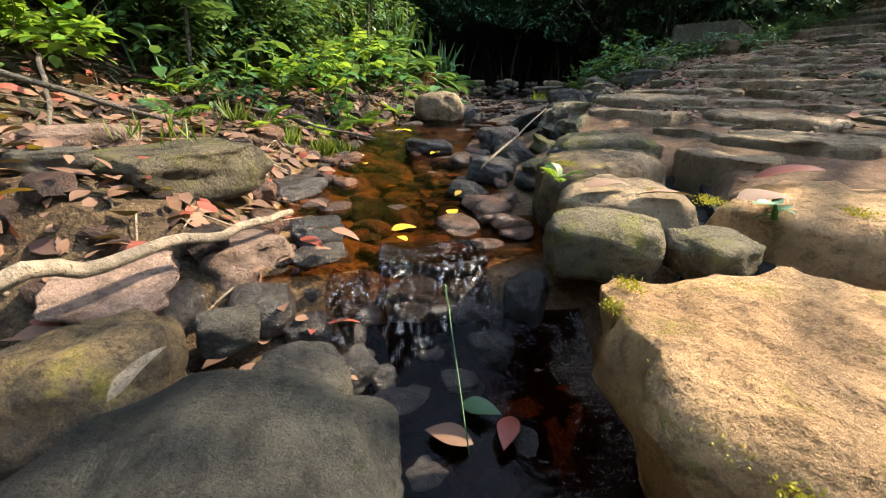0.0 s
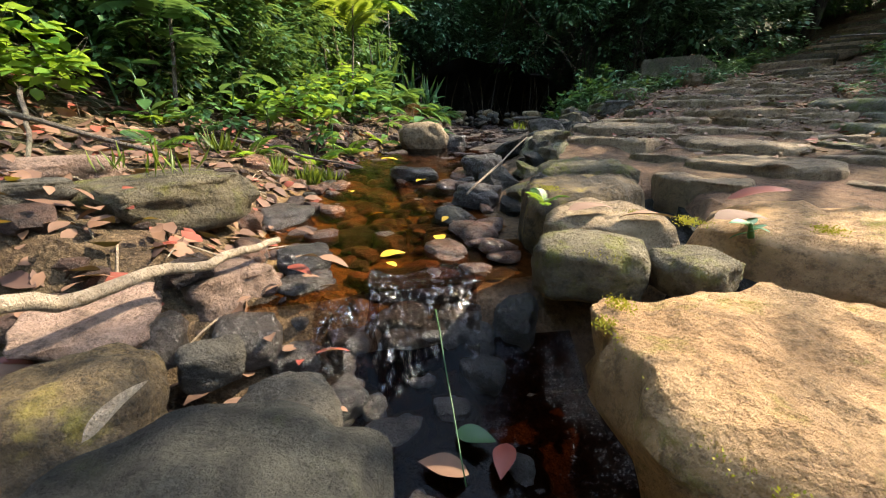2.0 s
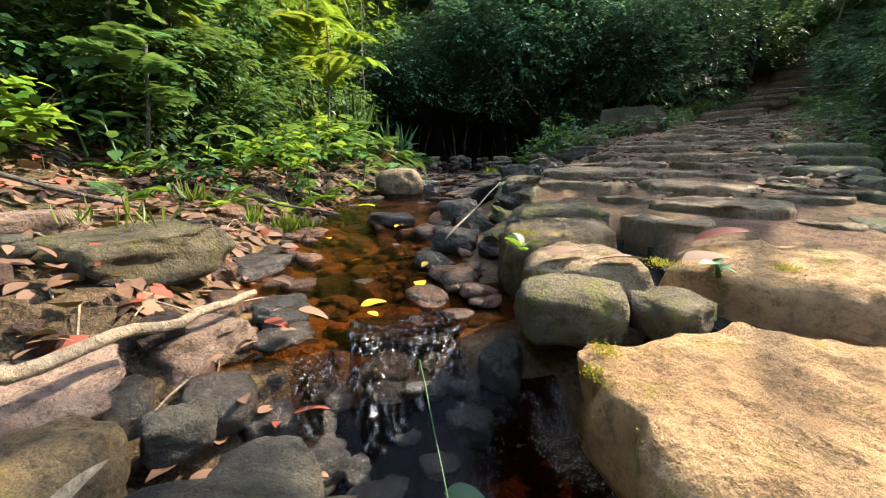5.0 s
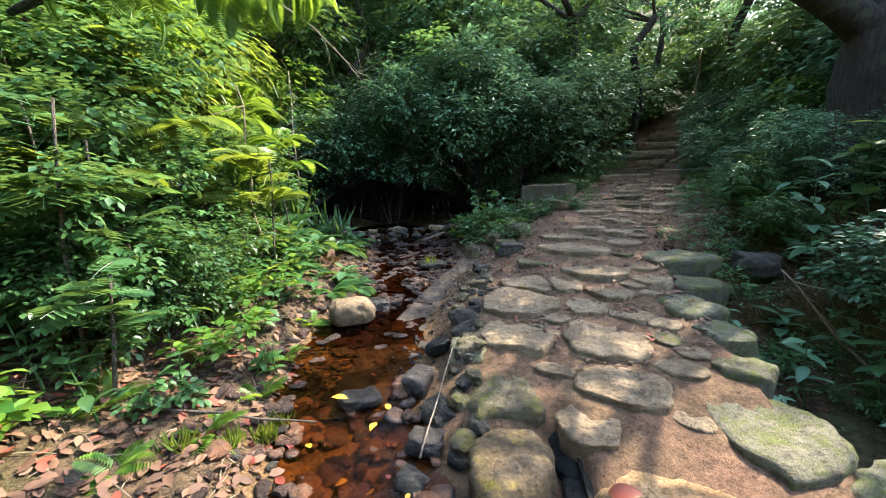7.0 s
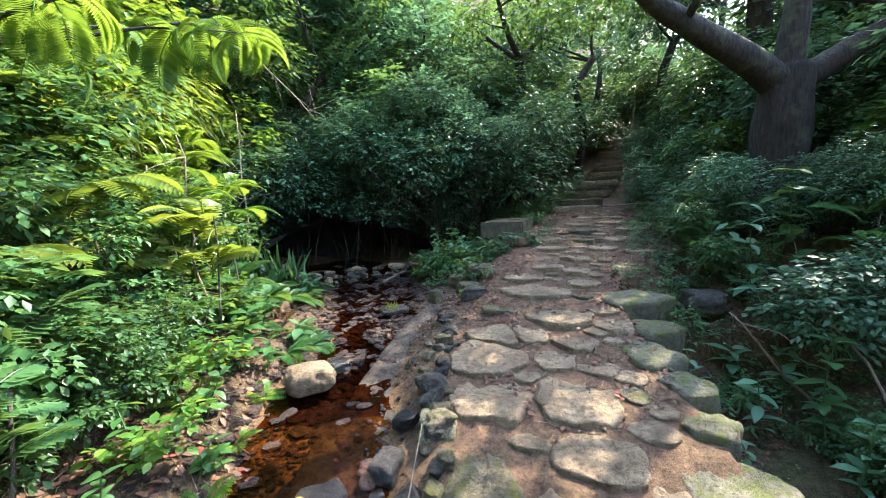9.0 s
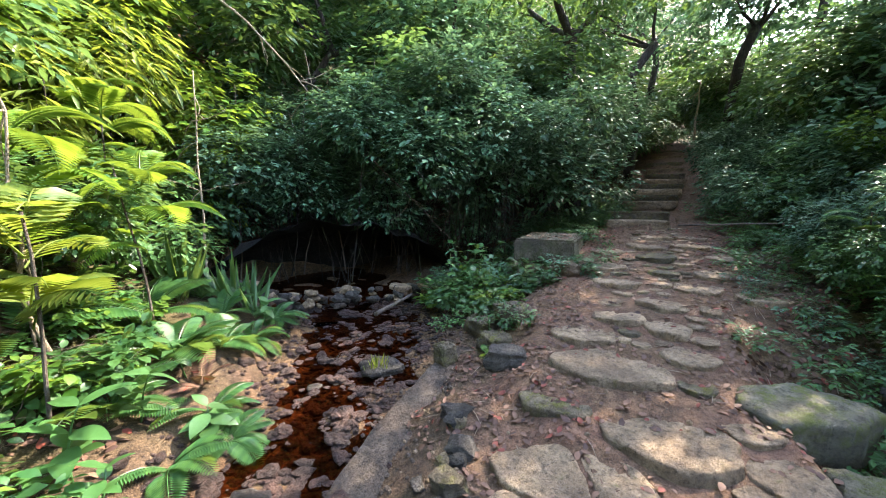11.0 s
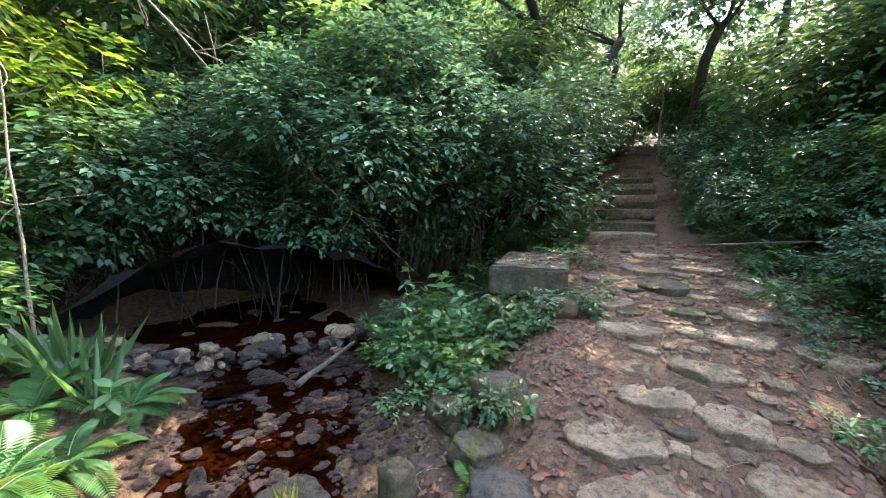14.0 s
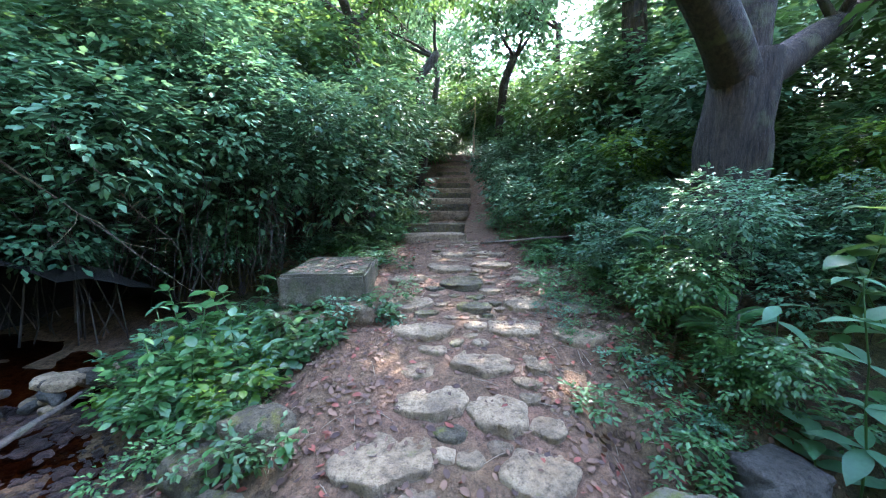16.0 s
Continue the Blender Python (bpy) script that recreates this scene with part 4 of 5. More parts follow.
# ---- growing things ----
def leaf_cloud(name, rng, blobs, count, size, material, shape=LEAF_SMALL, hang=.25, width=1.0):
    """Leaves in sprays through a set of blobs (x, y, z, radius, flattening)."""
    places, ways, ups, lengths = [], [], [], []
    total = sum(b[3] ** 2 for b in blobs)
    for bx, by, bz, r, flat in blobs:
        for k in range(int(count * r * r / total / 5)):
            d = Vector((rng.gauss(0, 1), rng.gauss(0, 1), rng.gauss(0, 1))).normalized()
            rad = r * (.45 + .62 * rng.random() ** .55)
            c = Vector((bx, by, bz)) + Vector((d.x * rad, d.y * rad, d.z * rad * flat))
            out = Vector((d.x, d.y, d.z * .4 - hang)).normalized()
            side = out.cross(Vector((0, 0, 1))).normalized()
            for q in range(5):
                turn = (q - 2) * .55
                w = out * math.cos(turn) + side * math.sin(turn) + Vector((rng.uniform(-.3, .3), rng.uniform(-.3, .3), rng.uniform(-.35, .25)))
                places.append(c - out * size * (.5 * abs(q - 2)) + Vector((rng.uniform(-.3, .3), rng.uniform(-.3, .3), rng.uniform(-.3, .3))) * size)
                ways.append(w)
                ups.append((rng.uniform(-.5, .5), rng.uniform(-.5, .5), 1))
                lengths.append(size * rng.uniform(.6, 1.25))
    return leaves_mesh(name, places, ways, ups, lengths, material, shape, width)


def bush_kind(name, seed, blobs, count, size, material, label, category, shape=LEAF_SMALL, twig=TWIG, hang=.25, width=1.0):
    rng = random.Random(seed)
    ob = thing(name, label, category)
    pieces = []
    for bx, by, bz, r, flat in blobs:
        for k in range(1):
            top = Vector((bx, by, bz)) + Vector((rng.uniform(-.6, .6), rng.uniform(-.6, .6), rng.uniform(0, .7))) * r
            base = Vector((rng.uniform(-.2, .2), rng.uniform(-.2, .2), -.9 if r > .3 else -.12))
            pts = [base.lerp(top, i / 7) + Vector((rng.uniform(-.05, .05), rng.uniform(-.05, .05), .16 * math.sin(math.pi * i / 7))) for i in range(8)]
            pieces.append(tube(pts, [.020 * min(1, r + .1) * (1 - i / 9) * .45 for i in range(8)], 5))
            for j in range(3):
                st = pts[rng.randrange(3, 7)]
                pieces.append(tube(wander(rng, st, (rng.uniform(-1, 1), rng.uniform(-1, 1), rng.uniform(-.1, .8)), r * .9, 4, .3), [.007 * r, .006 * r, .005 * r, .004 * r, .002 * r], 4))
    v, f = join(pieces)
    part("stem", mesh_of("stem", v, f, twig, True), ob)
    part("foliage", leaf_cloud("foliage", rng, blobs, count, size, material, shape, hang, width), ob)
    return ob


def round_blobs(rng, n, r, h):
    return [(rng.uniform(-r, r) * .75, rng.uniform(-r, r) * .75, rng.uniform(.3, 1) * h, rng.uniform(.38, .62) * r, rng.uniform(.6, .9)) for k in range(n)]


r1 = random.Random(11)
dark_bushes = [bush_kind("bush", 500 + i, round_blobs(r1, 9, 1.0, 1.5), 6800, .078, LEAF_DARK, "dense dark green shrub with small leaves", "bush", twig=BARK) for i in range(3)]
mid_bushes = [bush_kind("bush", 520 + i, round_blobs(r1, 8, 1.0, 1.4), 4400, .098, LEAF_MID, "leafy green shrub beside the stream", "bush", hang=.35) for i in range(3)]
bright_bushes = [bush_kind("bush", 540 + i, round_blobs(r1, 9, 1.0, 1.7), 4200, .10, LEAF_BRIGHT, "sunlit light green shrub", "bush", hang=.4) for i in range(2)]
reed_bushes = [bush_kind("thicket", 560 + i, round_blobs(r1, 9, 1.0, 2.0), 3600, .17, LEAF_YELLOW, "sunlit yellow-green bamboo thicket", "thicket", hang=.8, width=.35, twig=STICK) for i in range(2)]
herb_kinds = [bush_kind("herb", 580 + i, round_blobs(r1, 5, .32, .34), 200, .085, (LEAF_MID, LEAF_FERN, LEAF_BRIGHT)[i % 3], "low green herb with broad leaves", "herb", LEAF_SHAPE, hang=.1) for i in range(3)]
shade_herbs = [bush_kind("herb", 600 + i, round_blobs(r1, 6, .36, .30), 340, .06, (LEAF_DARK, LEAF_MID)[i % 2], "low dark green herb in the shade", "herb", LEAF_SMALL, hang=.1) for i in range(2)]
used = {}


def grow(kind, x, y, s, turn=None, z=None, squash=1.0):
    """Moves the first of a kind to its place, then copies it."""
    turn = rng.uniform(0, 360) if turn is None else turn
    m = sized(pose(x, y, (rest(x, y) if z is None else z) - .03, 0, 0, turn), (s, s, s * squash))
    if kind.name not in used:
        used[kind.name] = 1
        kind.matrix_basis = m
        return kind
    made = copy_thing(kind, Matrix())
    made.matrix_basis = m
    return made


# added near-black shell for the shade in the hollow the stream comes from
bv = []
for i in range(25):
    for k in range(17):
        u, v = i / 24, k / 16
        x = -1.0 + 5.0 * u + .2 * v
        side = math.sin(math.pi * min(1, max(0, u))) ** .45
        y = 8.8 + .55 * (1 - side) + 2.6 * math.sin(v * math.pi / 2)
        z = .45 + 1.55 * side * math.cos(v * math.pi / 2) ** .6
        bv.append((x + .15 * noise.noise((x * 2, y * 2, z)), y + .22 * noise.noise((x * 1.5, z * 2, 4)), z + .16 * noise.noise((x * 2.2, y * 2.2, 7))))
tagged(new("bank", mesh_of("bank", bv, [(j * 17 + i, j * 17 + i + 1, j * 17 + i + 18, j * 17 + i + 17) for j in range(24) for i in range(16)], RECESS_SHADE, True)), "added near-black shell for the shaded hollow above the stream", "bank", kind="structure")

# the great dark shrubs over the hollow
for x, y, s in ((2.9, 9.3, 1.5), (1.6, 9.9, 1.5), (3.9, 9.0, 1.4), (.5, 10.4, 1.6), (4.8, 9.4, 1.5), (2.4, 10.8, 2.0), (3.9, 10.6, 2.0), (5.6, 10.0, 1.9), (1.0, 11.6, 2.0), (4.6, 8.4, .9), (6.6, 10.4, 1.9), (7.6, 10.9, 1.9), (8.6, 11.4, 1.9)):
    grow(rng.choice(dark_bushes), x, y, s, z=rest(x, y) + (1.6 if y < 9.6 else .9 if y < 10.7 else .3))
for x, y, s in ((3.0, 11.2, 2.2), (5.2, 11.6, 2.4), (7.2, 12.4, 2.4), (9.4, 13.2, 2.5), (11.5, 14.2, 2.4), (.6, 13.0, 2.4), (3.0, 13.6, 2.8), (6, 14.2, 3), (9, 16, 3), (12.5, 17, 3)):
    grow(rng.choice(mid_bushes + dark_bushes), x, y, s, z=rest(x, y) + 1.1)
for x, y, s in ((.2, 12.0, 1.4), (1.4, 12.2, 1.4), (2.6, 12.0, 1.4), (4.0, 11.4, 1.3), (.8, 13.2, 1.8), (2.4, 13.2, 1.8), (-1.1, 10.8, 1.1), (5.0, 10.2, 1.0)):
    grow(rng.choice(dark_bushes), x, y, s)
for x, y, s in ((-1, 16, 4), (3, 17.5, 4.5), (7, 18.5, 4.5), (11, 20, 4.5), (-5, 15.5, 4.2), (15, 22, 4.5), (19, 23, 4.5), (24, 23, 5), (27, 17, 4), (25, 11, 2.4), (22, 6, 4), (18, 2.5, 4), (-10, 11, 4.2), (-11, 6, 4), (5, 24, 6), (-4, 23, 6), (13, 27, 6)):
    grow(rng.choice(mid_bushes + dark_bushes), x, y, s)
# the sunlit left bank
for x, y, s in ((-2.2, 5.2, 1.0), (-3.0, 4.0, 1.2), (-1.6, 6.6, 1.0), (-2.9, 6.6, 1.5), (-4.4, 5.2, 1.7), (-1.0, 8.2, 1.1), (-3.2, 8.4, 1.8), (-5.0, 7.4, 2.2), (-1.8, 9.8, 1.8)):
    grow(rng.choice(bright_bushes + reed_bushes + mid_bushes), x, y, s)
for x, y, s in ((-.8, 11.0, 1.9), (-2.6, 11.2, 2.3), (-4.8, 10.2, 2.6), (-6.6, 8.6, 2.6), (-6.2, 5.6, 2.3), (-5.2, 3.2, 2.0), (-7.6, 6.5, 2.8), (-3.6, 13, 3.0), (-6.5, 12, 3.2), (-9, 9, 3.4), (-8.5, 4, 3), (-6.6, 1.5, 2.4), (-10, 14, 4)):
    grow(rng.choice(reed_bushes + bright_bushes), x, y, s, z=rest(x, y) + .3)
for x, y, s in ((-1.55, 3.1, .62), (-2.1, 2.9, .8), (-1.2, 3.9, .55), (-2.6, 2.2, .8), (-1.9, 4.2, .8)):
    grow(rng.choice(mid_bushes), x, y, s)
# the right-hand side, dark, below and beyond the causeway
for x, y, s in ((4.4, 1.3, .4), (3.9, .3, .6), (5.6, 1.2, 1.1), (6.6, 4.0, .5), (8.4, 4.9, .9), (8.7, 5.2, 1.0), (9.4, 6.1, 1.0), (10.3, 6.9, 1.1), (11.4, 7.6, 1.2), (12.6, 8.4, 1.4), (6.9, 1.7, .75), (4.8, -.4, 1.1), (9.6, 2.2, 1.3)):
    grow(rng.choice(dark_bushes + mid_bushes[:1]), x, y, s)
for x, y, s in ((10, 4.2, 1.9), (11.5, 5.4, 2.0), (13, 6.6, 2.1), (14.5, 8.2, 1.7), (16, 9.8, 1.8), (17.5, 11.5, 2.3), (10, 1.8, 2.2), (8.0, .2, 2.0), (6.0, -1.8, 1.8), (12.5, 3.0, 2.8), (15.5, 5.5, 3), (18, 8, 2), (19.5, 12.5, 3), (14, 12.2 + 3.5, 2.0), (16.5, 17.5, 2.4), (20, 20, 3), (22.5, 16, 3), (9, -3, 2.6), (13, -1, 3.2)):
    grow(rng.choice(dark_bushes + mid_bushes), x, y, s, z=rest(x, y) + .2)
# closing the head of the path, and a few lighter shrubs among the dark
for x, y, s in ((19, 17.8, 2.0), (21, 15.6, 2.0), (22.5, 18.2, 2.4), (18.2, 18.4, 2.0), (20.4, 13.6, 2.0), (25, 20.5, 3), (26, 17.5, 3), (23, 21.5, 2.6), (16.0, 16.2, 1.7), (14.6, 14.6, 1.3), (13.4, 13.8, 1.2), (18.2, 13.2, 1.3), (16.6, 12.0, 1.2), (28, 20, 4)):
    grow(rng.choice(dark_bushes + mid_bushes), x, y, s)
for x, y, s in ((8.9, 4.3, .9), (9.3, 3.4, 1.2), (8.1, 1.9, .8), (9.6, 5.0, 1.0)):
    grow(rng.choice(mid_bushes + bright_bushes), x, y, s)
for x, y, s in ((5.9, 3.6, .5), (5.5, 3.0, .45), (6.5, 3.25, .72), (6.9, 4.0, .7), (6.8, 2.5, .75), (7.3, 2.9, .6)):
    grow(mid_bushes[1] if s < .6 else dark_bushes[0], x, y, s)
# behind the eye
for x, y, s in ((-3.5, -1.5, 1.6), (-2.8, -4, 1.8), (0, -7, 2.2), (3.5, -5, 2), (-5.5, -.5, 2.2), (-6, -5, 3), (6, -6, 3), (2, -10, 3.2), (-3, -9, 3.2)):
    grow(rng.choice(dark_bushes), x, y, s)


# ---- trees ----
def tree(name, x, y, base_r, path, limbs, crown, seed, label, leaf=LEAF_DARK, count=5000, size=.2):
    rng = random.Random(seed)
    ob = thing(name, label, "tree", pose(x, y, rest(x, y) - .1))
    n = len(path)
    fine = []
    for i in range(n - 1):
        for k in range(5):
            fine.append(Vector(path[i]).lerp(Vector(path[i + 1]), k / 5))
    fine.append(Vector(path[-1]))
    radii = [base_r * (1.25 - .25 * min(1, i / 4)) * (1 - .12 * i / len(fine)) for i in range(len(fine))]
    v, f = tube(fine, radii, 18)
    v = [p + Vector((p.x - fine[j // 18].x, p.y - fine[j // 18].y, 0)) * .22 * noise.noise(Vector((math.cos(j % 18 * .349) * 1.6, math.sin(j % 18 * .349) * 1.6, p.z * .9)) + Vector((seed, 0, 0))) + Vector((p.x - fine[j // 18].x, p.y - fine[j // 18].y, 0)) * .2 * noise.noise(Vector((math.cos(j % 18 * .349) * 5, math.sin(j % 18 * .349) * 5, p.z * 1.6))) for j, p in enumerate(v)]
    part("trunk", mesh_of("trunk", v, f, BARK, True), ob)
    for way, length, r in limbs:
        pts = wander(rng, fine[-1] - Vector((0, 0, .1 + r)), way, length, 12, .1, -.02)
        v, f = tube(pts, [r * (1 - .7 * i / 12) for i in range(13)], 12)
        part("limb", mesh_of("limb", v, f, BARK, True), ob)
        sub = []
        for k in range(5):
            q = pts[rng.randrange(5, 13)]
            sub.append(tube(wander(rng, q, (rng.uniform(-1, 1), rng.uniform(-1, 1), rng.uniform(0, .9)), length * .5, 6, .2), [r * .3 * (1 - i / 7) for i in range(7)], 6))
        v, f = join(sub)
        part("branch", mesh_of("branch", v, f, BARK, True), ob)
    if crown:
        part("crown", leaf_cloud("crown", rng, crown, count, size, leaf, LEAF_SMALL, .4), ob)
    return ob


def crown_blobs(seed, n, r, z, thick, cx=0, cy=0):
    q = random.Random(seed)
    return [(cx + q.uniform(-r, r), cy + q.uniform(-r, r), z + q.uniform(-thick, thick), q.uniform(.7, 1.3), .6) for k in range(n)]


gz = rest(7.6, 3.4) - .1
# crown shifted, small leaf blobs added overhead, to shade path, boulders and slab
tree("tree", 7.6, 3.4, .37, [(0, 0, 0), (-.02, 0, 1.2), (-.05, -.02, 2.2), (-.04, -.03, 4.12 - gz)],
     (((-.82, .37, .62), 4.2, .25), ((.12, -.05, 1), 3.8, .22), ((.80, -.42, .55), 3.8, .22)), crown_blobs(2, 14, 1.9, 7.0, 1.0, 2.6, 2.8) + [(-1.2, -1.3, 6.0, .5, .4), (-1.1, -.92, 6.0, .3, .4), (.1, -1.5, 6.0, .26, .3), (-.35, -1.65, 6.1, .24, .3), (.5, -1.25, 6.0, .28, .3), (.15, -2.05, 6.1, .26, .3)], 31,
     "big dark forked tree with mossy limbs", count=4200, size=.17)
r2 = random.Random(77)
tree_at = [(16.2, 9.0), (8.5, 12.5), (4.5, 13.5), (1.5, 12.8), (12.5, 12.8), (15.5, 11.2), (17.8, 16.2), (14.5, 4.5), (-4.5, 13.8), (-8, 11), (7.0, 16.5), (13.6, 16.2), (3.5, 17), (-1.5, 16.5)]
for i, (x, y) in enumerate(tree_at):
    h = r2.uniform(4, 6)
    tree("tree", x, y, r2.uniform(.09, .17), [(0, 0, 0), (r2.uniform(-.3, .3), r2.uniform(-.3, .3), h * .4), (r2.uniform(-.5, .5), r2.uniform(-.5, .5), h * .75), (r2.uniform(-.6, .6), r2.uniform(-.6, .6), h)],
         [((r2.uniform(-1, 1), r2.uniform(-1, 1), r2.uniform(.4, 1)), r2.uniform(2, 3), .07) for k in range(3)],
         crown_blobs(100 + i, 16, 2.3, h + 1.0, 1.6), 300 + i, "slender forest tree with a leafy crown", LEAF_MID if x < 9 else LEAF_DARK, 4200, .2)


# ---- ferns, broad-leaved plants, grass ----
def frond_mesh(name, length, pairs, arch, material, wide=.22, narrow=.5):
    """One arching frond with paired leaflets along its stalk."""
    pts = []
    for i in range(pairs + 1):
        f = i / pairs
        pts.append(Vector((0, length * (f - .22 * arch * f * f), length * arch * (.62 * f - .80 * f * f))))
    places, ways, ups, lengths = [], [], [], []
    for i in range(2, pairs + 1):
        f = i / pairs
        d = (pts[i] - pts[i - 1]).normalized()
        ln = length * wide * (math.sin(math.pi * min(1, .12 + .9 * f)) ** .7 + .06)
        for s in (-1, 1):
            places.append(pts[i])
            ways.append(Vector((s, 0, -.12)) + d * .45)
            ups.append((0, 0, 1))
            lengths.append(ln)
    v, f = tube(pts, [length * .010 * (1 - .8 * i / pairs) for i in range(pairs + 1)], 4)
    lm = leaves_mesh("blade", places, ways, ups, lengths, material, LEAF_SMALL, narrow)
    return mesh_of(name, v, f, material), lm


def add_frond(name, frond, parent, at):
    ob = part(name, frond[0], parent, at=at)
    tagged(part("blade", frond[1], ob), kind="stuff")


def fern(x, y, frond, n, size, label, z=None, stem=0.0, seed=0, lean=22, name="fern"):
    q = random.Random(seed)
    ob = thing(name, label, "fern", pose(x, y, rest(x, y) - .02 if z is None else z))
    if stem:
        v, f = tube(wander(q, (0, 0, 0), (q.uniform(-.15, .15), q.uniform(-.15, .15), 1), stem, 6, .06), [.014 - .001 * i for i in range(7)], 6)
        part("stem", mesh_of("stem", v, f, TWIG, True), ob)
    for k in range(n):
        up = stem * q.uniform(.45, 1.0)
        add_frond("frond", frond, ob, sized(pose(0, 0, up, q.uniform(lean - 18, lean + 22), q.uniform(-14, 14), k * 360 / n + q.uniform(-18, 18)), size * q.uniform(.75, 1.15)))
    return ob


FROND = frond_mesh("frond", 1.0, 26, .8, LEAF_FERN)
FROND_BRIGHT = frond_mesh("frond", 1.0, 20, .9, LEAF_YELLOW, .3, .62)
FROND_DRY = frond_mesh("frond", 1.0, 22, .8, LEAF_DRY)
FROND_LOW = frond_mesh("frond", 1.0, 14, .7, LEAF_BRIGHT, .3, .6)
FROND_FINE = frond_mesh("frond", 1.0, 30, 1.1, LEAF_BRIGHT, .26, .34)
fern_at = [(-.35, 6.0, .75), (-.15, 7.2, .7), (-.75, 6.7, .8), (-.95, 5.5, .7), (-.55, 5.2, .6), (-1.4, 6.0, .9), (-.5, 7.9, .8), (-1.3, 7.3, .9), (-2.0, 5.4, .8)]
for i, (x, y, s) in enumerate(fern_at):
    fern(x, y, FROND, 9, s, "green fern with long arching fronds", seed=i)
for i, (x, y, s) in enumerate([(.05, 5.3, .55), (.25, 6.5, .6), (.0, 6.3, .65), (.45, 7.2, .6), (-.1, 4.75, .5)]):
    fern(x, y, FROND, 10, s, "green fern with long arching fronds over the stream", seed=130 + i, lean=10)
fern(.2, 5.05, FROND, 9, .5, "green fern with long arching fronds over the stream", seed=151, lean=10)
fern(-.05, 5.55, FROND_DRY, 4, .45, "withered brown fern on the bank", seed=40)
for i, (x, y, s) in enumerate([(-.92, 2.25, .26), (-.7, 2.75, .28), (-1.25, 2.0, .24), (.42, 1.17, .09), (-.55, 3.3, .3), (-1.5, 2.5, .3), (-.35, 3.9, .3), (2.55, 5.05, .24), (-.9, 3.7, .35), (-1.8, 1.6, .22)]):
    fern(x, y, FROND_LOW, 6, s, "small bright green fern", seed=50 + i, z=.52 if s < .1 else None)
for i, (x, y, st, s) in enumerate([(-.75, 4.9, 1.5, .75), (-1.15, 5.7, 1.8, .85), (-1.5, 4.5, 1.6, .8), (-.6, 6.4, 1.7, .8), (-1.9, 3.6, 1.4, .75), (-1.2, 7.4, 2.0, .9), (-2.2, 6.2, 2.0, .9), (-1.7, 8.4, 2.2, 1.0)]):
    fern(x, y, (FROND_BRIGHT, FROND_FINE)[i % 2], 11, s, "tall sunlit bracken with feathery fronds", stem=st, seed=70 + i, lean=15, name="bracken")
for i, (x, y, st, s) in enumerate([(6.1, 3.9, .9, .5), (5.5, 3.3, .7, .45), (8.9, 4.4, 1.2, .7), (6.0, 1.9, 1.2, .6)]):
    fern(x, y, FROND, 9, s, "dark fern under the trees", stem=st, seed=90 + i, lean=15)

FROND_WIDE = frond_mesh("frond", 1.0, 9, .55, LEAF_MID, .40, .95)
for i, (x, y, st, s) in enumerate([(-1.75, 2.95, 1.75, .5), (-1.5, 3.35, 1.3, .42), (-2.3, 2.75, 1.9, .52), (-1.45, 2.55, .8, .36), (-2.05, 3.5, 1.6, .5)]):
    fern(x, y, FROND_WIDE, 15, s, "leafy sapling with broad dark green leaflets", stem=st, seed=140 + i, lean=5, name="sapling")

BROAD = leaves_mesh("leaf", [(0, 0, 0)], [(0, 1, .12)], [(0, 0, 1)], [1.0], LEAF_MID, LEAF_FINE, .95)
BROAD_BRIGHT = leaves_mesh("leaf", [(0, 0, 0)], [(0, 1, .1)], [(0, 0, 1)], [1.0], LEAF_FERN, LEAF_FINE, .85)
BROAD_DARK = leaves_mesh("leaf", [(0, 0, 0)], [(0, 1, .1)], [(0, 0, 1)], [1.0], LEAF_DARK, LEAF_FINE, .75)
for me in (BROAD, BROAD_BRIGHT, BROAD_DARK):
    me.shade_smooth()


def leafy_plant(x, y, leaf, n, size, height, seed, label, z=None, spreadout=35):
    q = random.Random(seed)
    ob = thing("plant", label, "plant", pose(x, y, rest(x, y) - .02 if z is None else z))
    pts = wander(q, (0, 0, 0), (q.uniform(-.3, .3), q.uniform(-.3, .3), 1), height, 6, .12)
    v, f = tube(pts, [.009 - .0008 * i for i in range(7)], 5)
    part("stem", mesh_of("stem", v, f, LEAF_MID, True), ob)
    for k in range(n):
        at = pts[min(6, 2 + k * 5 // n)]
        part("leaf", leaf, ob, at=sized(pose(at.x, at.y, at.z, q.uniform(-spreadout, 30), q.uniform(-15, 15), k * 137.5 + q.uniform(-20, 20)), size * q.uniform(.6, 1.15)))
    return ob


plants_bright = [(.1, 5.0, .2, .3), (.35, 6.9, .17, .3), (-.35, 5.1, .2, .45), (-.5, 4.55, .24, .5), (-.9, 4.3, .22, .5), (-1.05, 2.95, .20, .5), (-1.3, 3.5, .22, .8), (-1.6, 3.0, .2, .7), (-.75, 3.5, .16, .4), (-1.0, 3.9, .2, .6),
                 (-1.45, 2.35, .15, .4), (-.6, 3.05, .13, .3), (-1.8, 2.6, .16, .6), (-.3, 4.3, .16, .35), (-1.1, 2.55, .12, .35), (-2.2, 2.1, .16, .5), (-.2, 5.7, .2, .4), (-.75, 2.95, .11, .28)]
for i, (x, y, s, h) in enumerate(plants_bright):
    leafy_plant(x, y, BROAD_BRIGHT if i % 2 else BROAD, 12, s, h, 400 + i, "leafy green plant with broad pointed leaves")
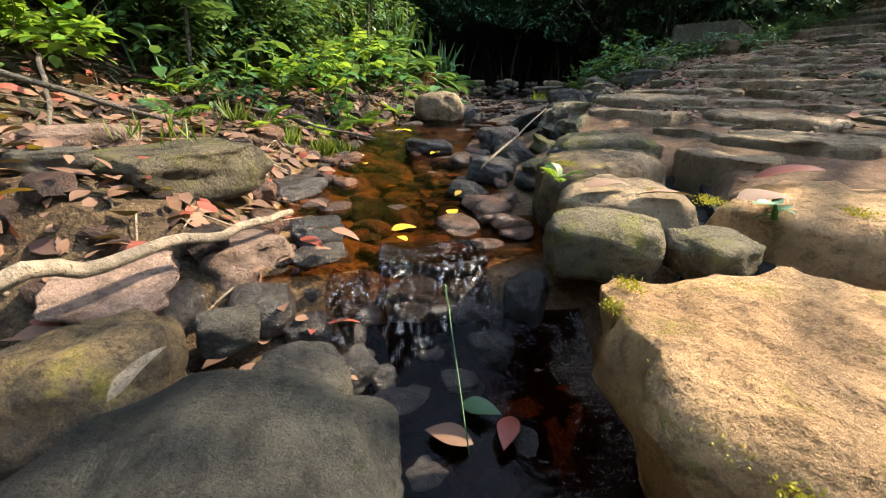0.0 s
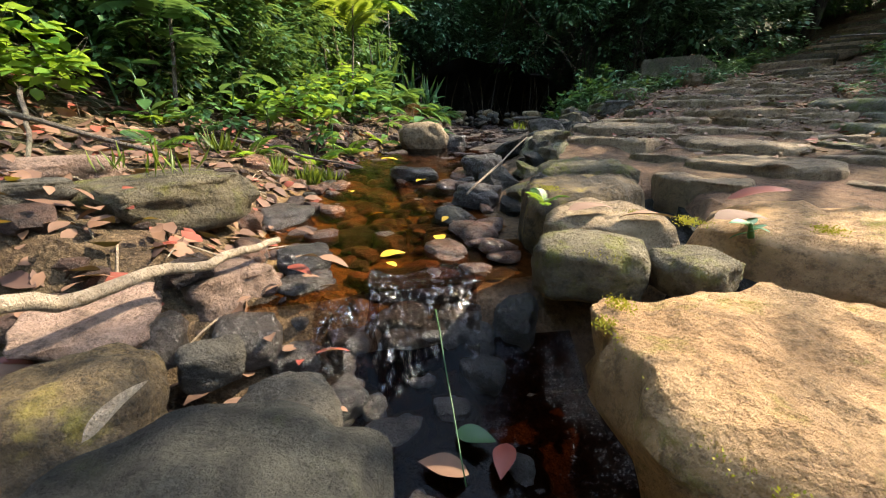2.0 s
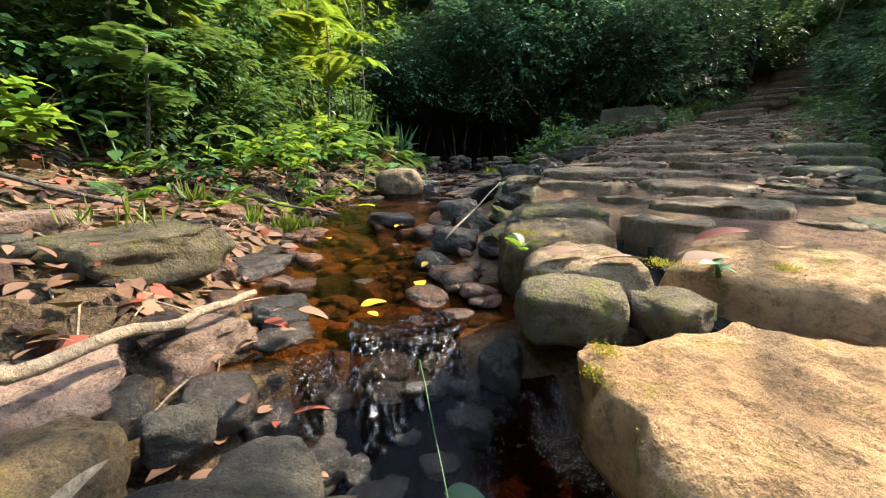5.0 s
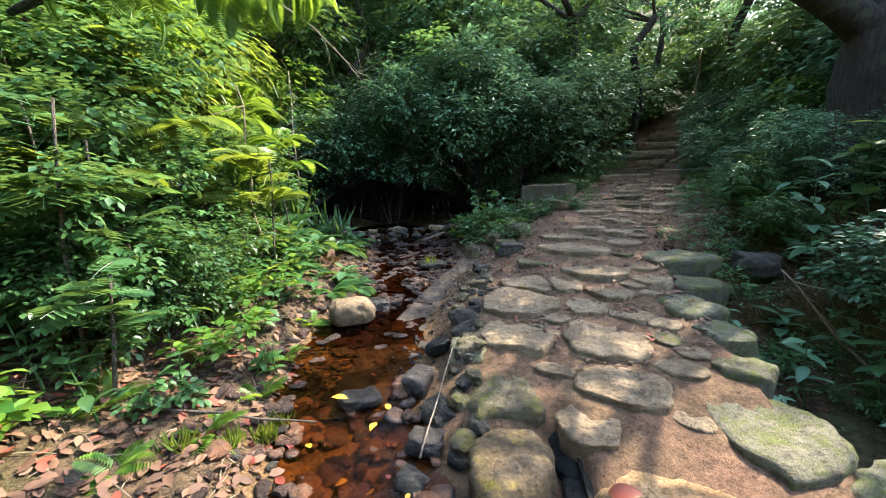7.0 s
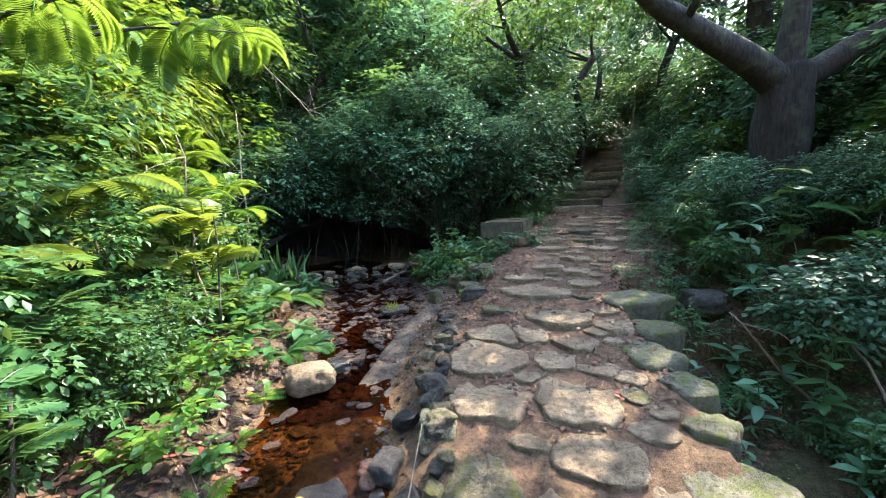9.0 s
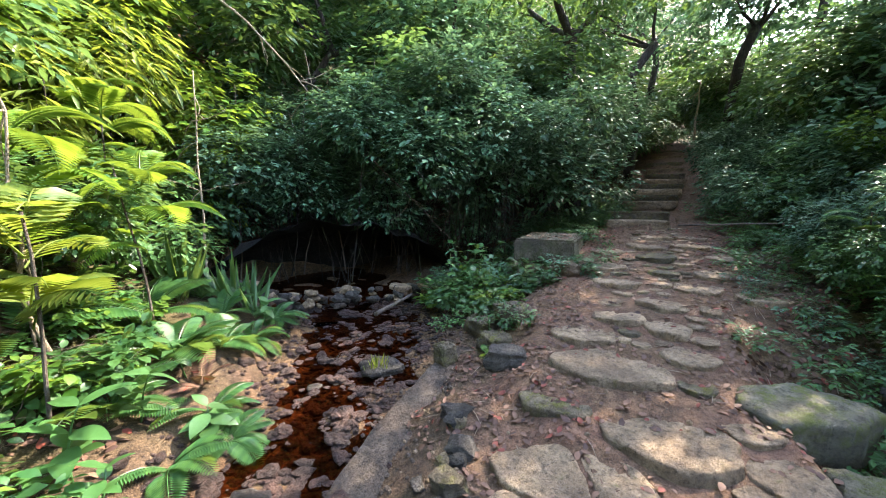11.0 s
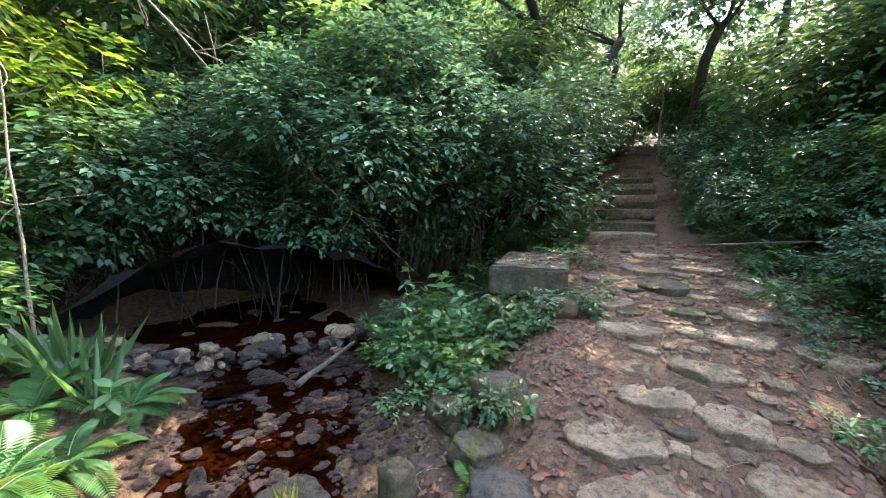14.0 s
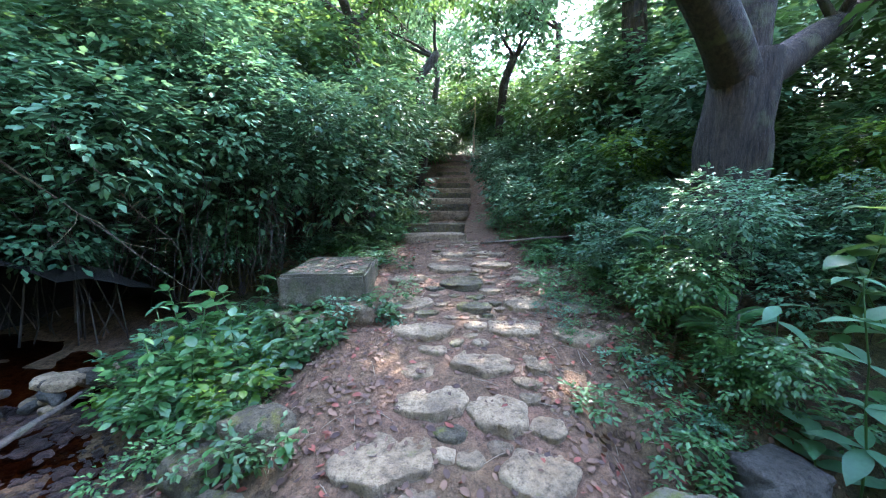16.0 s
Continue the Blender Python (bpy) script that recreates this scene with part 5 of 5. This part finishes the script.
for i, (x, y, s, h) in enumerate([(4.75, 2.55, .30, .35), (5.3, 2.75, .3, .4), (4.1, 1.9, .2, .7), (5.7, 3.0, .24, .8), (4.6, 1.6, .22, .9), (5.2, 2.1, .24, 1.0), (4.2, 2.5, .18, .7), (6.3, 3.6, .24, .9), (3.5, 1.0, .18, .6), (4.0, 1.2, .2, .8), (6.9, 4.4, .2, .6), (3.6, 1.7, .16, .5)]):
    leafy_plant(x, y, BROAD_DARK, 13, s, h, 430 + i, "dark glossy broad-leaved plant in the shade")
for i, (x, y, s, h) in enumerate([(5.2, 2.6, .28, 1.5), (5.6, 2.2, .28, 1.6), (4.7, 2.0, .24, 1.4), (6.1, 2.75, .28, 1.4), (5.9, 1.7, .26, 1.5), (4.4, 1.5, .22, 1.2)]):
    leafy_plant(x, y, BROAD if i % 2 else BROAD_DARK, 18, s, h, 445 + i, "tall broad-leaved plant rising from the ditch")
for i, (x, y, s, h) in enumerate([(3.1, 6.7, .16, .8), (3.35, 6.5, .14, .7), (3.55, 7.1, .17, .9), (3.8, 7.4, .16, .8), (3.0, 7.1, .15, .8), (3.3, 7.3, .16, .9), (2.95, 6.45, .13, .6), (3.6, 6.75, .13, .6), (2.8, 6.7, .14, .7), (4.1, 7.7, .16, .8), (3.45, 6.2, .1, .4)]):
    leafy_plant(x, y, (BROAD, BROAD_DARK, BROAD_BRIGHT)[i % 3], 22, s, h, 500 + i, "tall leafy weed between stream and path")
leafy_plant(.86, .86, BROAD_DARK, 7, .05, .04, 470, "tiny seedling with narrow leaves between slabs", z=.50)
for i, (x, y, s, h) in enumerate([(2.85, 5.35, .09, .25), (3.05, 5.2, .09, .2), (2.75, 5.55, .08, .25), (3.25, 7.0, .16, .6), (3.5, 6.9, .15, .5), (3.9, 7.2, .14, .5), (3.2, 6.5, .12, .4), (2.9, 6.2, .1, .35), (3.85, 6.75, .15, .4), (4.0, 6.45, .12, .35), (4.25, 6.25, .1, .3), (3.7, 6.95, .16, .5), (3.6, 7.3, .18, .6), (4.6, 6.15, .08, .25), (3.1, 6.9, .15, .5)]):
    leafy_plant(x, y, BROAD_BRIGHT if i < 3 else BROAD, 12, s, h, 480 + i, "bright leafy weed beside the path")

# low herbs over banks and verges
for k in range(95):
    x, y = rng.uniform(-3.2, -.55), rng.uniform(1.9, 7.5)
    if along(STREAM_LINE, x, y)[0] > -.55 or (y < 2.6 and rng.random() < .5):
        continue
    grow(rng.choice(herb_kinds), x, y, rng.uniform(.6, 1.3))
for k in range(150):
    x, y = rng.uniform(2.4, 7.4), rng.uniform(5.4, 11)
    dp, zp, wp, yp = along(PATH_LINE, x, y)
    if dp > -wp - .12 or dp < -3.2 or along(STREAM_LINE, x, y)[0] < 1.0 or (y < 6.2 and x > 3.2) or math.hypot(x - 4.77, y - 7.12) < .75:
        continue
    grow(rng.choice(shade_herbs + shade_herbs + herb_kinds[:1]), x, y, rng.uniform(.5, 1.2))
sown = []
for k in range(150):
    x, y = rng.uniform(4.6, 9.5), rng.uniform(7.0, 11)
    dp, zp, wp, yp = along(PATH_LINE, x, y)
    if -2.4 < dp < -wp - .02 and math.hypot(x - 4.77, y - 7.12) > .8:
        sown.append((rng.choice(shade_herbs + herb_kinds[1:2]), x, y, rng.uniform(.6, 1.3)))
for x, y in ((4.0, 6.62), (4.15, 6.42), (4.32, 6.2), (3.82, 6.85), (3.9, 7.15), (4.5, 6.1), (3.6, 6.6), (3.75, 6.3), (4.62, 6.05), (5.0, 6.35)):
    grow(rng.choice(shade_herbs + herb_kinds[:1]), x, y, rng.uniform(.6, .95))
for k in range(26):
    x, y = rng.uniform(2.75, 3.9), rng.uniform(5.9, 7.5)
    if y < 6.2 and x > 3.2:
        continue
    grow(rng.choice(herb_kinds), x, y, rng.uniform(.7, 1.3))
for k in range(170):
    x, y = rng.uniform(3.2, 14), rng.uniform(.3, 10)
    dp, zp, wp, yp = along(PATH_LINE, x, y)
    if dp < wp + (.05 if y > 4.5 else .3) or dp > wp + 2.6:
        continue
    grow(rng.choice(shade_herbs), x, y, rng.uniform(.5, 1.35))
for k in range(190):
    x, y = rng.uniform(3.8, 9.0), rng.uniform(2.2, 7.4)
    dp, zp, wp, yp = along(PATH_LINE, x, y)
    if yp > 3.2 and wp + .12 < dp < wp + 1.7:
        sown.append((rng.choice(shade_herbs), x, y, rng.uniform(.5, 1.15)))
sheet_v, sheet_f, at = [], [], 0
for kind, x, y, k in sown:
    me = [c for c in kind.children if c.name.startswith("foliage")][0].data
    co = np.zeros(len(me.vertices) * 3)
    me.vertices.foreach_get("co", co)
    a = rng.uniform(0, 6.28)
    co = co.reshape(-1, 3) * k @ np.array(((math.cos(a), math.sin(a), 0), (-math.sin(a), math.cos(a), 0), (0, 0, 1)))
    sheet_v += (co + (x, y, rest(x, y) - .03)).tolist()
    sheet_f += [tuple(v + at for v in p.vertices) for p in me.polygons]
    at += len(co)
tagged(new("undergrowth", mesh_of("undergrowth", sheet_v, sheet_f, LEAF_MID)), "dense low green undergrowth along the path", "undergrowth", kind="stuff")
for k in range(70):
    f, seg = rng.random(), rng.choice((8, 9, 9, 10))
    a, b = PATH_LINE[seg], PATH_LINE[seg + 1]
    d = Vector((b[1] - a[1], a[0] - b[0], 0)).normalized() * rng.choice((-1, 1)) * rng.uniform(1.0, 2.6)
    grow(rng.choice(shade_herbs), a[0] + (b[0] - a[0]) * f + d.x, a[1] + (b[1] - a[1]) * f + d.y, rng.uniform(.8, 1.5))


def grass_tuft(x, y, n, ln, material, seed, label, z=None):
    q = random.Random(seed)
    places, ways, ups, lengths = [], [], [], []
    for k in range(n):
        a, t = q.uniform(0, 6.28), q.uniform(.15, .9)
        places.append((q.gauss(0, .03), q.gauss(0, .03), 0))
        ways.append((math.cos(a) * t, math.sin(a) * t, 1))
        ups.append((math.cos(a), math.sin(a), -.2))
        lengths.append(ln * q.uniform(.6, 1.3))
    ob = tagged(new("grass_tuft", leaves_mesh("grass_tuft", places, ways, ups, lengths, material, LEAF_SMALL, .16)), label, "grass")
    ob.matrix_basis = pose(x, y, rest(x, y) if z is None else z)
    return ob


for i, (x, y, n, ln) in enumerate([(-.62, 2.3, 70, .12), (-.78, 2.2, 60, .12), (-.55, 2.45, 50, .1), (-.72, 1.2, 12, .09), (-.95, 1.3, 12, .08), (1.5, 5.7, 60, .18), (-1.0, 2.1, 40, .12)]):
    grass_tuft(x, y, n, ln, LEAF_YELLOW, 600 + i, "tuft of short yellow-green grass", z=.62 if n == 12 else None)
for i, (x, y, n, ln) in enumerate([(.1, 7.4, 12, .6), (-.1, 7.7, 12, .75), (.25, 7.1, 10, .5), (-.6, 7.3, 14, .8)]):
    grass_tuft(x, y, n, ln, LEAF_MID, 620 + i, "clump of long strappy green blades")

# hanging sprays and a leafy bough overhead on the sunny side
bough = thing("bough", "overhanging feathery bough lit by the sun", "branch", pose(-2.6, 4.6, 3.6))
q = random.Random(9)
for k in range(4):
    pts = wander(q, (0, 0, 0), (.75, -.45 + .25 * k, .28 + .1 * k), 2.2 + .3 * k, 10, .12, .02)
    v, f = tube(pts, [.03 * (1 - i / 12) for i in range(11)], 6)
    limb = part("limb", mesh_of("limb", v, f, BARK, True), bough)
    for j in range(9):
        p = pts[rng.randrange(4, 11)]
        add_frond("spray", FROND_FINE, bough, sized(pose(p.x, p.y, p.z, q.uniform(-55, -10), q.uniform(-20, 20), q.uniform(0, 360)), q.uniform(.5, .85)))
# bare twigs and dead branches in the thickets
def dead_branch(points, r, seed, label, forks=5, length=.6):
    q = random.Random(seed)
    ob = thing("dead_branch", label, "branch")
    v, f = tube(points, [r * (1 - .75 * i / len(points)) for i in range(len(points))], 6)
    part("limb", mesh_of("limb", v, f, TWIG if "hollow" in label else STICK, True), ob)
    for k in range(forks):
        p = points[q.randrange(len(points) // 2, len(points))]
        v, f = tube(wander(q, p, (q.uniform(-.6, .8), q.uniform(-.6, .6), q.uniform(-1, .3)), length * q.uniform(.5, 1.2), 6, .3, .06), [r * .35 * (1 - i / 7.5) for i in range(7)], 5)
        part("twig", mesh_of("twig", v, f, STICK, True), ob)


dead_branch(bowed((-.9, 10.0, 6.2), (1.2, 9.3, 4.2), 10, .12, 21, -.3), .03, 1, "bleached dead branch drooping from the thicket", 7, .9)
dead_branch(bowed((2.0, 8.7, 3.2), (3.4, 8.2, 1.7), 10, .08, 22), .014, 2, "bare grey branch across the dark hollow")
dead_branch(bowed((2.6, 8.5, 3.3), (3.5, 8.3, 2.0), 10, .08, 23), .010, 3, "bare grey branch across the dark hollow")
dead_branch(bowed((-.5, 8.3, .9), (-.45, 8.3, 4.2), 10, .06, 24), .02, 4, "thin pale upright stem with dry twigs", 10, .7)
dead_branch(bowed((-.9, 5.3, .9), (-.95, 5.2, 3.2), 10, .08, 25), .02, 5, "thin pale upright stem")
dead_branch(bowed((5.0, 1.8, -.2), (4.2, 2.3, 1.0), 8, .06, 26), .02, 6, "bare twig rising from the ditch")
dead_branch(bowed((4.5, .9, -.2), (4.9, 2.0, 1.4), 8, .06, 27), .016, 7, "bare twig rising from the ditch")
dead_branch(bowed((15.2, 12.2, 3.9), (15.9, 12.6, 7.0), 8, .15, 28), .06, 8, "pale slender trunk at the head of the steps")
for i in range(26):
    x, y = rng.choice(((rng.uniform(-4, -1), rng.uniform(6, 11)), (rng.uniform(2, 8), rng.uniform(10.5, 12.5)), (rng.uniform(-.5, 3), rng.uniform(9, 11))))
    z = rest(x, y)
    stick(bowed((x, y, z + .2), (x + rng.uniform(-.9, .9), y + rng.uniform(-.6, .6), z + rng.uniform(2.5, 5.0)), 8, .1, 40 + i), .014, .006, (BARK, TWIG)[i % 2], "thin bare stem standing in the thicket")


# ---- fallen leaves, twigs, moss ----
def litter(name, count, region, size, material, label, seed, keep=None, shape=LEAF_SHAPE):
    q = random.Random(seed)
    places, ways, ups, lengths = [], [], [], []
    for k in range(count):
        x, y = q.uniform(region[0], region[2]), q.uniform(region[1], region[3])
        if keep and not keep(x, y, q):
            continue
        e = .03
        z = rest(x, y)
        nx, ny = (rest(x - e, y) - rest(x + e, y)) / (2 * e), (rest(x, y - e) - rest(x, y + e)) / (2 * e)
        nx, ny = max(-1, min(1, nx)), max(-1, min(1, ny))
        a = q.uniform(0, 6.28)
        w = Vector((math.cos(a), math.sin(a), 0))
        w.z = -(nx * w.x + ny * w.y) + q.uniform(-.2, .3)
        places.append((x, y, z + q.uniform(.008, .03)))
        ways.append(w)
        ups.append((nx + q.uniform(-.5, .5), ny + q.uniform(-.5, .5), q.choice((1, 1, -1))))
        lengths.append(size * q.uniform(.5, 1.3))
    return tagged(new(name, leaves_mesh(name, places, ways, ups, lengths, material, shape, .9)), label, "leaf litter", kind="stuff")


def bank_side(x, y, q):
    return along(STREAM_LINE, x, y)[0] < -.42 and (y < 3.2 or q.random() < .5)


def path_side(x, y, q):
    dp, zp, wp, yp = along(PATH_LINE, x, y)
    return -wp - 1.0 < dp < wp + 1.4 and along(STREAM_LINE, x, y)[0] > .75 and (abs(dp) > wp * .55 or q.random() < .35) and (yp > 1.6)


litter("leaf_litter", 4600, (-3.2, .3, -.4, 5.5), .075, LEAF_DRY, "brown dry leaves strewn over the bank", 1, bank_side)
litter("leaf_litter", 13500, (1.5, 1.8, 8.5, 8.5), .06, LEAF_DRY, "small purplish-brown dead leaves on the path", 2, path_side)
litter("leaf_litter", 900, (7, 5.5, 15, 13), .09, LEAF_DRY, "brown dead leaves along the steps", 3, lambda x, y, q: abs(along(PATH_LINE, x, y)[0]) < 1.5)


def pebbles(count, region, seed, keep, material, label):
    q = random.Random(seed)
    bm = bmesh.new()
    bmesh.ops.create_icosphere(bm, subdivisions=1, radius=1)
    base, tri = [v.co.copy() for v in bm.verts], [tuple(v.index for v in f.verts) for f in bm.faces]
    bm.free()
    pieces = []
    for k in range(count):
        x, y = q.uniform(region[0], region[2]), q.uniform(region[1], region[3])
        if not keep(x, y, q):
            continue
        m = pose(x, y, rest(x, y) + .002, q.uniform(0, 360), q.uniform(0, 360), q.uniform(0, 360))
        s = Vector((q.uniform(.4, 1), q.uniform(.5, 1), q.uniform(.7, 1))) * q.choice((.008, .012, .018, .03))
        pieces.append(([m @ Vector((v.x * s.x, v.y * s.y, v.z * s.z)) for v in base], tri))
    v, f = join(pieces)
    tagged(new("gravel", mesh_of("gravel", v, f, material)), label, "gravel", kind="stuff")


pebbles(2600, (-.4, 2.3, 2.8, 6.3), 73, lambda x, y, q: abs(x - (-.12 + (y - 2.38) * .69)) < .42, GRAVELLY, "gravel on the worn concrete strip")
pebbles(1500, (1.0, 1.6, 7.5, 7.5), 71, path_side, PAVER, "small stones and crumbs on the trodden path")
pebbles(1500, (-1.6, .4, 2.8, 8.0), 72, lambda x, y, q: -1.0 < along(STREAM_LINE, x, y)[0] < .8 and along(PATH_LINE, x, y)[0] < -1.0, DAMP, "small dark pebbles along the stream")


def twigs(count, region, seed, keep, label):
    q = random.Random(seed)
    pieces = []
    for k in range(count):
        x, y = q.uniform(region[0], region[2]), q.uniform(region[1], region[3])
        if not keep(x, y, q):
            continue
        a, ln = q.uniform(0, 6.28), q.uniform(.05, .22)
        x2, y2 = x + math.cos(a) * ln, y + math.sin(a) * ln
        pieces.append(tube([(x, y, rest(x, y) + .012), ((x + x2) / 2, (y + y2) / 2, rest((x + x2) / 2, (y + y2) / 2) + .022), (x2, y2, rest(x2, y2) + .012)], [.0035, .003, .002], 4))
    v, f = join(pieces)
    tagged(new("twig_litter", mesh_of("twig_litter", v, f, STICK)), label, "twigs", kind="stuff")


twigs(420, (-3, .4, -.4, 5), 4, bank_side, "thin dry twigs on the bank")
twigs(420, (1.5, 1.8, 7.5, 7.5), 5, path_side, "thin dry twigs on the path")


def fallen(x, y, z, ln, turn, material, label, tilt=(8, 6), width=.9):
    me = leaves_mesh("fallen_leaf", [(0, 0, 0)], [(0, 1, 0)], [(0, 0, 1)], [ln], material, LEAF_FINE, width)
    ob = tagged(new("fallen_leaf", me), label, "leaf")
    ob.matrix_basis = pose(x, y, z, tilt[0], tilt[1], turn)
    return ob


fallen(-.10, 1.09, .385, .08, -70, LEAF_GOLD, "golden leaf on the wet stone")
fallen(-.05, 1.04, .37, .05, 40, LEAF_GOLD, "small yellow leaf on the wet stone")
fallen(.10, .73, .05, .10, -110, LEAF_MID, "pale green leaf floating in the stream", width=.9)
fallen(.12, .62, .04, .12, 70, LEAF_DRY, "brown leaf in the stream")
fallen(.22, .69, .05, .10, 160, LEAF_RED, "red leaf in the stream")
fallen(.43, .99, .545, .14, -80, LEAF_DRY, "long tan leaf lying on the stone", width=.6)
fallen(.98, 1.10, .55, .15, -130, LEAF_RED, "dark red leaf between slabs", (25, 10))
fallen(.80, .92, .535, .14, -95, LEAF_DRY, "pink-brown leaf between slabs")
fallen(.70, .93, .535, .14, 80, LEAF_DRY, "pale leaf between slabs", width=.5)
fallen(2.40, 1.95, .63, .12, 30, LEAF_RED, "bright red fallen leaf on the path")
fallen(2.42, 1.9, .63, .1, 110, LEAF_RED, "bright red fallen leaf on the path")
fallen(3.3, 5.12, 1.13, .07, 30, LEAF_RED, "small red fallen leaf on bare soil")
fallen(3.55, 5.75, 1.16, .07, 130, LEAF_RED, "small red fallen leaf on bare soil")
fallen(-.46, .45, .345, .10, -30, STICK, "pale curled leaf on the boulder", (35, 10), .5)
fallen(-.10, 2.35, .55, .12, 60, LEAF_GOLD, "orange leaf on wet stones")
fallen(.06, 2.15, .46, .09, 150, LEAF_GOLD, "yellow leaf in the pool")
q = random.Random(23)
for k in range(26):
    x, y = q.uniform(-.75, .2), q.uniform(1.35, 2.9)
    fallen(x, y, rest(x, y) + q.uniform(.02, .08), q.uniform(.05, .10), q.uniform(0, 360), q.choice((LEAF_GOLD, LEAF_DRY, LEAF_DRY, LEAF_RED)), "sodden orange-brown leaf in the pool", (q.uniform(-12, 12), q.uniform(-12, 12)))
q = random.Random(21)
for k in range(125):
    x, y = q.uniform(-1.1, -.18), q.uniform(.42, 1.05)
    fallen(x, y, rest(x, y) + .03 + .12 * q.random(), q.uniform(.035, .085), q.uniform(0, 360), q.choice((LEAF_DRY, LEAF_DRY, LEAF_DRY, LEAF_RED)), "curled red-brown leaf among stones", (q.uniform(-25, 25), q.uniform(-25, 25)))
for k in range(80):
    a, c = q.uniform(-.42, .42), q.uniform(-.28, .28)
    w = pose(4.77, 7.12, 1.62, 0, 0, -47) @ Vector((a * .9, c * 2, .19))
    fallen(w.x, w.y, w.z, q.uniform(.05, .11), q.uniform(0, 360), LEAF_DRY, "dry brown leaf on the concrete block", (q.uniform(-10, 10), q.uniform(-10, 10)))


# tall trees added so that their crowns block the sun over the way
tree("tree", 10.6, 4.9, .22, [(0, 0, 0), (.1, .2, 2), (-.1, .3, 4), (0, .4, 5.6)], (((-.7, .5, .5), 3.2, .12), ((.7, .4, .6), 3, .12), ((.1, .9, .5), 3.2, .1)),
     [(-2.0, -.2, 6.0, 1.0, .5), (-1.6, 1.0, 6.4, 1.1, .5), (-.4, .4, 6.6, 1.2, .5), (-.2, 1.8, 6.8, 1.2, .5), (1.0, 1.4, 6.8, 1.2, .5), (.8, 2.8, 7.0, 1.2, .5), (2.0, 2.8, 7.2, 1.2, .5), (2.4, 4.2, 7.4, 1.2, .5), (-1.2, 2.6, 7.2, 1.1, .5), (-.6, 3.8, 6.6, 1.2, .5), (.6, 4.4, 6.8, 1.2, .5), (2.6, 5.2, 7.2, 1.3, .5), (4.0, 6.2, 7.4, 1.3, .5)],
     911, "added tall tree whose leafy crown shades the path", LEAF_MID, 4600, .16)
tree("tree", 8.2, 10.6, .2, [(0, 0, 0), (.1, .2, 2), (-.1, .3, 4), (0, .4, 5.4)], (((-.7, -.5, .5), 3, .12), ((.7, .4, .6), 3, .12), ((-.5, .6, .6), 3, .1)),
     [(-1.6, -.6, 6.0, 1.1, .6), (-.4, -1.2, 6.4, 1.2, .6), (-.6, .8, 6.6, 1.3, .6), (.8, .0, 6.6, 1.2, .6), (-2.2, .9, 6.2, 1.1, .6), (1.6, 1.4, 7.0, 1.3, .6), (2.6, .2, 7.2, 1.2, .6), (.4, -2.2, 5.8, 1.1, .5), (1.4, -2.4, 5.8, 1.2, .5), (-.3, -1.6, 6.2, 1.0, .5)],
     912, "added tall tree whose leafy crown shades the thicket", LEAF_MID, 3600, .17)


# yellow moss tufts on the slab's rim
def moss_tuft(x, y, z, r, n, seed):
    q = random.Random(seed)
    places = [(q.gauss(0, r), q.gauss(0, r * 1.3), q.uniform(-.012, .002)) for k in range(n)]
    ways = [(q.uniform(-1, 1), q.uniform(-1, 1), q.uniform(.3, 1.2)) for k in range(n)]
    ob = tagged(new("moss_tuft", leaves_mesh("moss_tuft", places, ways, [(q.uniform(-1, 1), q.uniform(-1, 1), .2) for k in range(n)], [q.uniform(.003, .0065) for k in range(n)], MOSS, LEAF_SMALL, 1.1)), "tuft of yellow moss on the slab's edge", "moss", kind="stuff")
    ob.matrix_basis = pose(x, y, z)


for i, (x, y, z, r, n) in enumerate([(.335, .47, .468, .014, 150), (.335, .36, .468, .016, 200), (.37, .58, .475, .014, 110), (.335, .28, .465, .016, 160), (1.03, .83, .53, .02, 160), (.325, .53, .465, .012, 90), (.42, .82, .50, .03, 260), (1.3, .75, .53, .02, 120), (.64, 1.02, .53, .02, 120), (.74, .93, .53, .02, 120), (.50, 1.36, .55, .03, 200), (.34, .2, .468, .014, 120)]):
    moss_tuft(x, y, z, r * .8, n * 3, 800 + i)
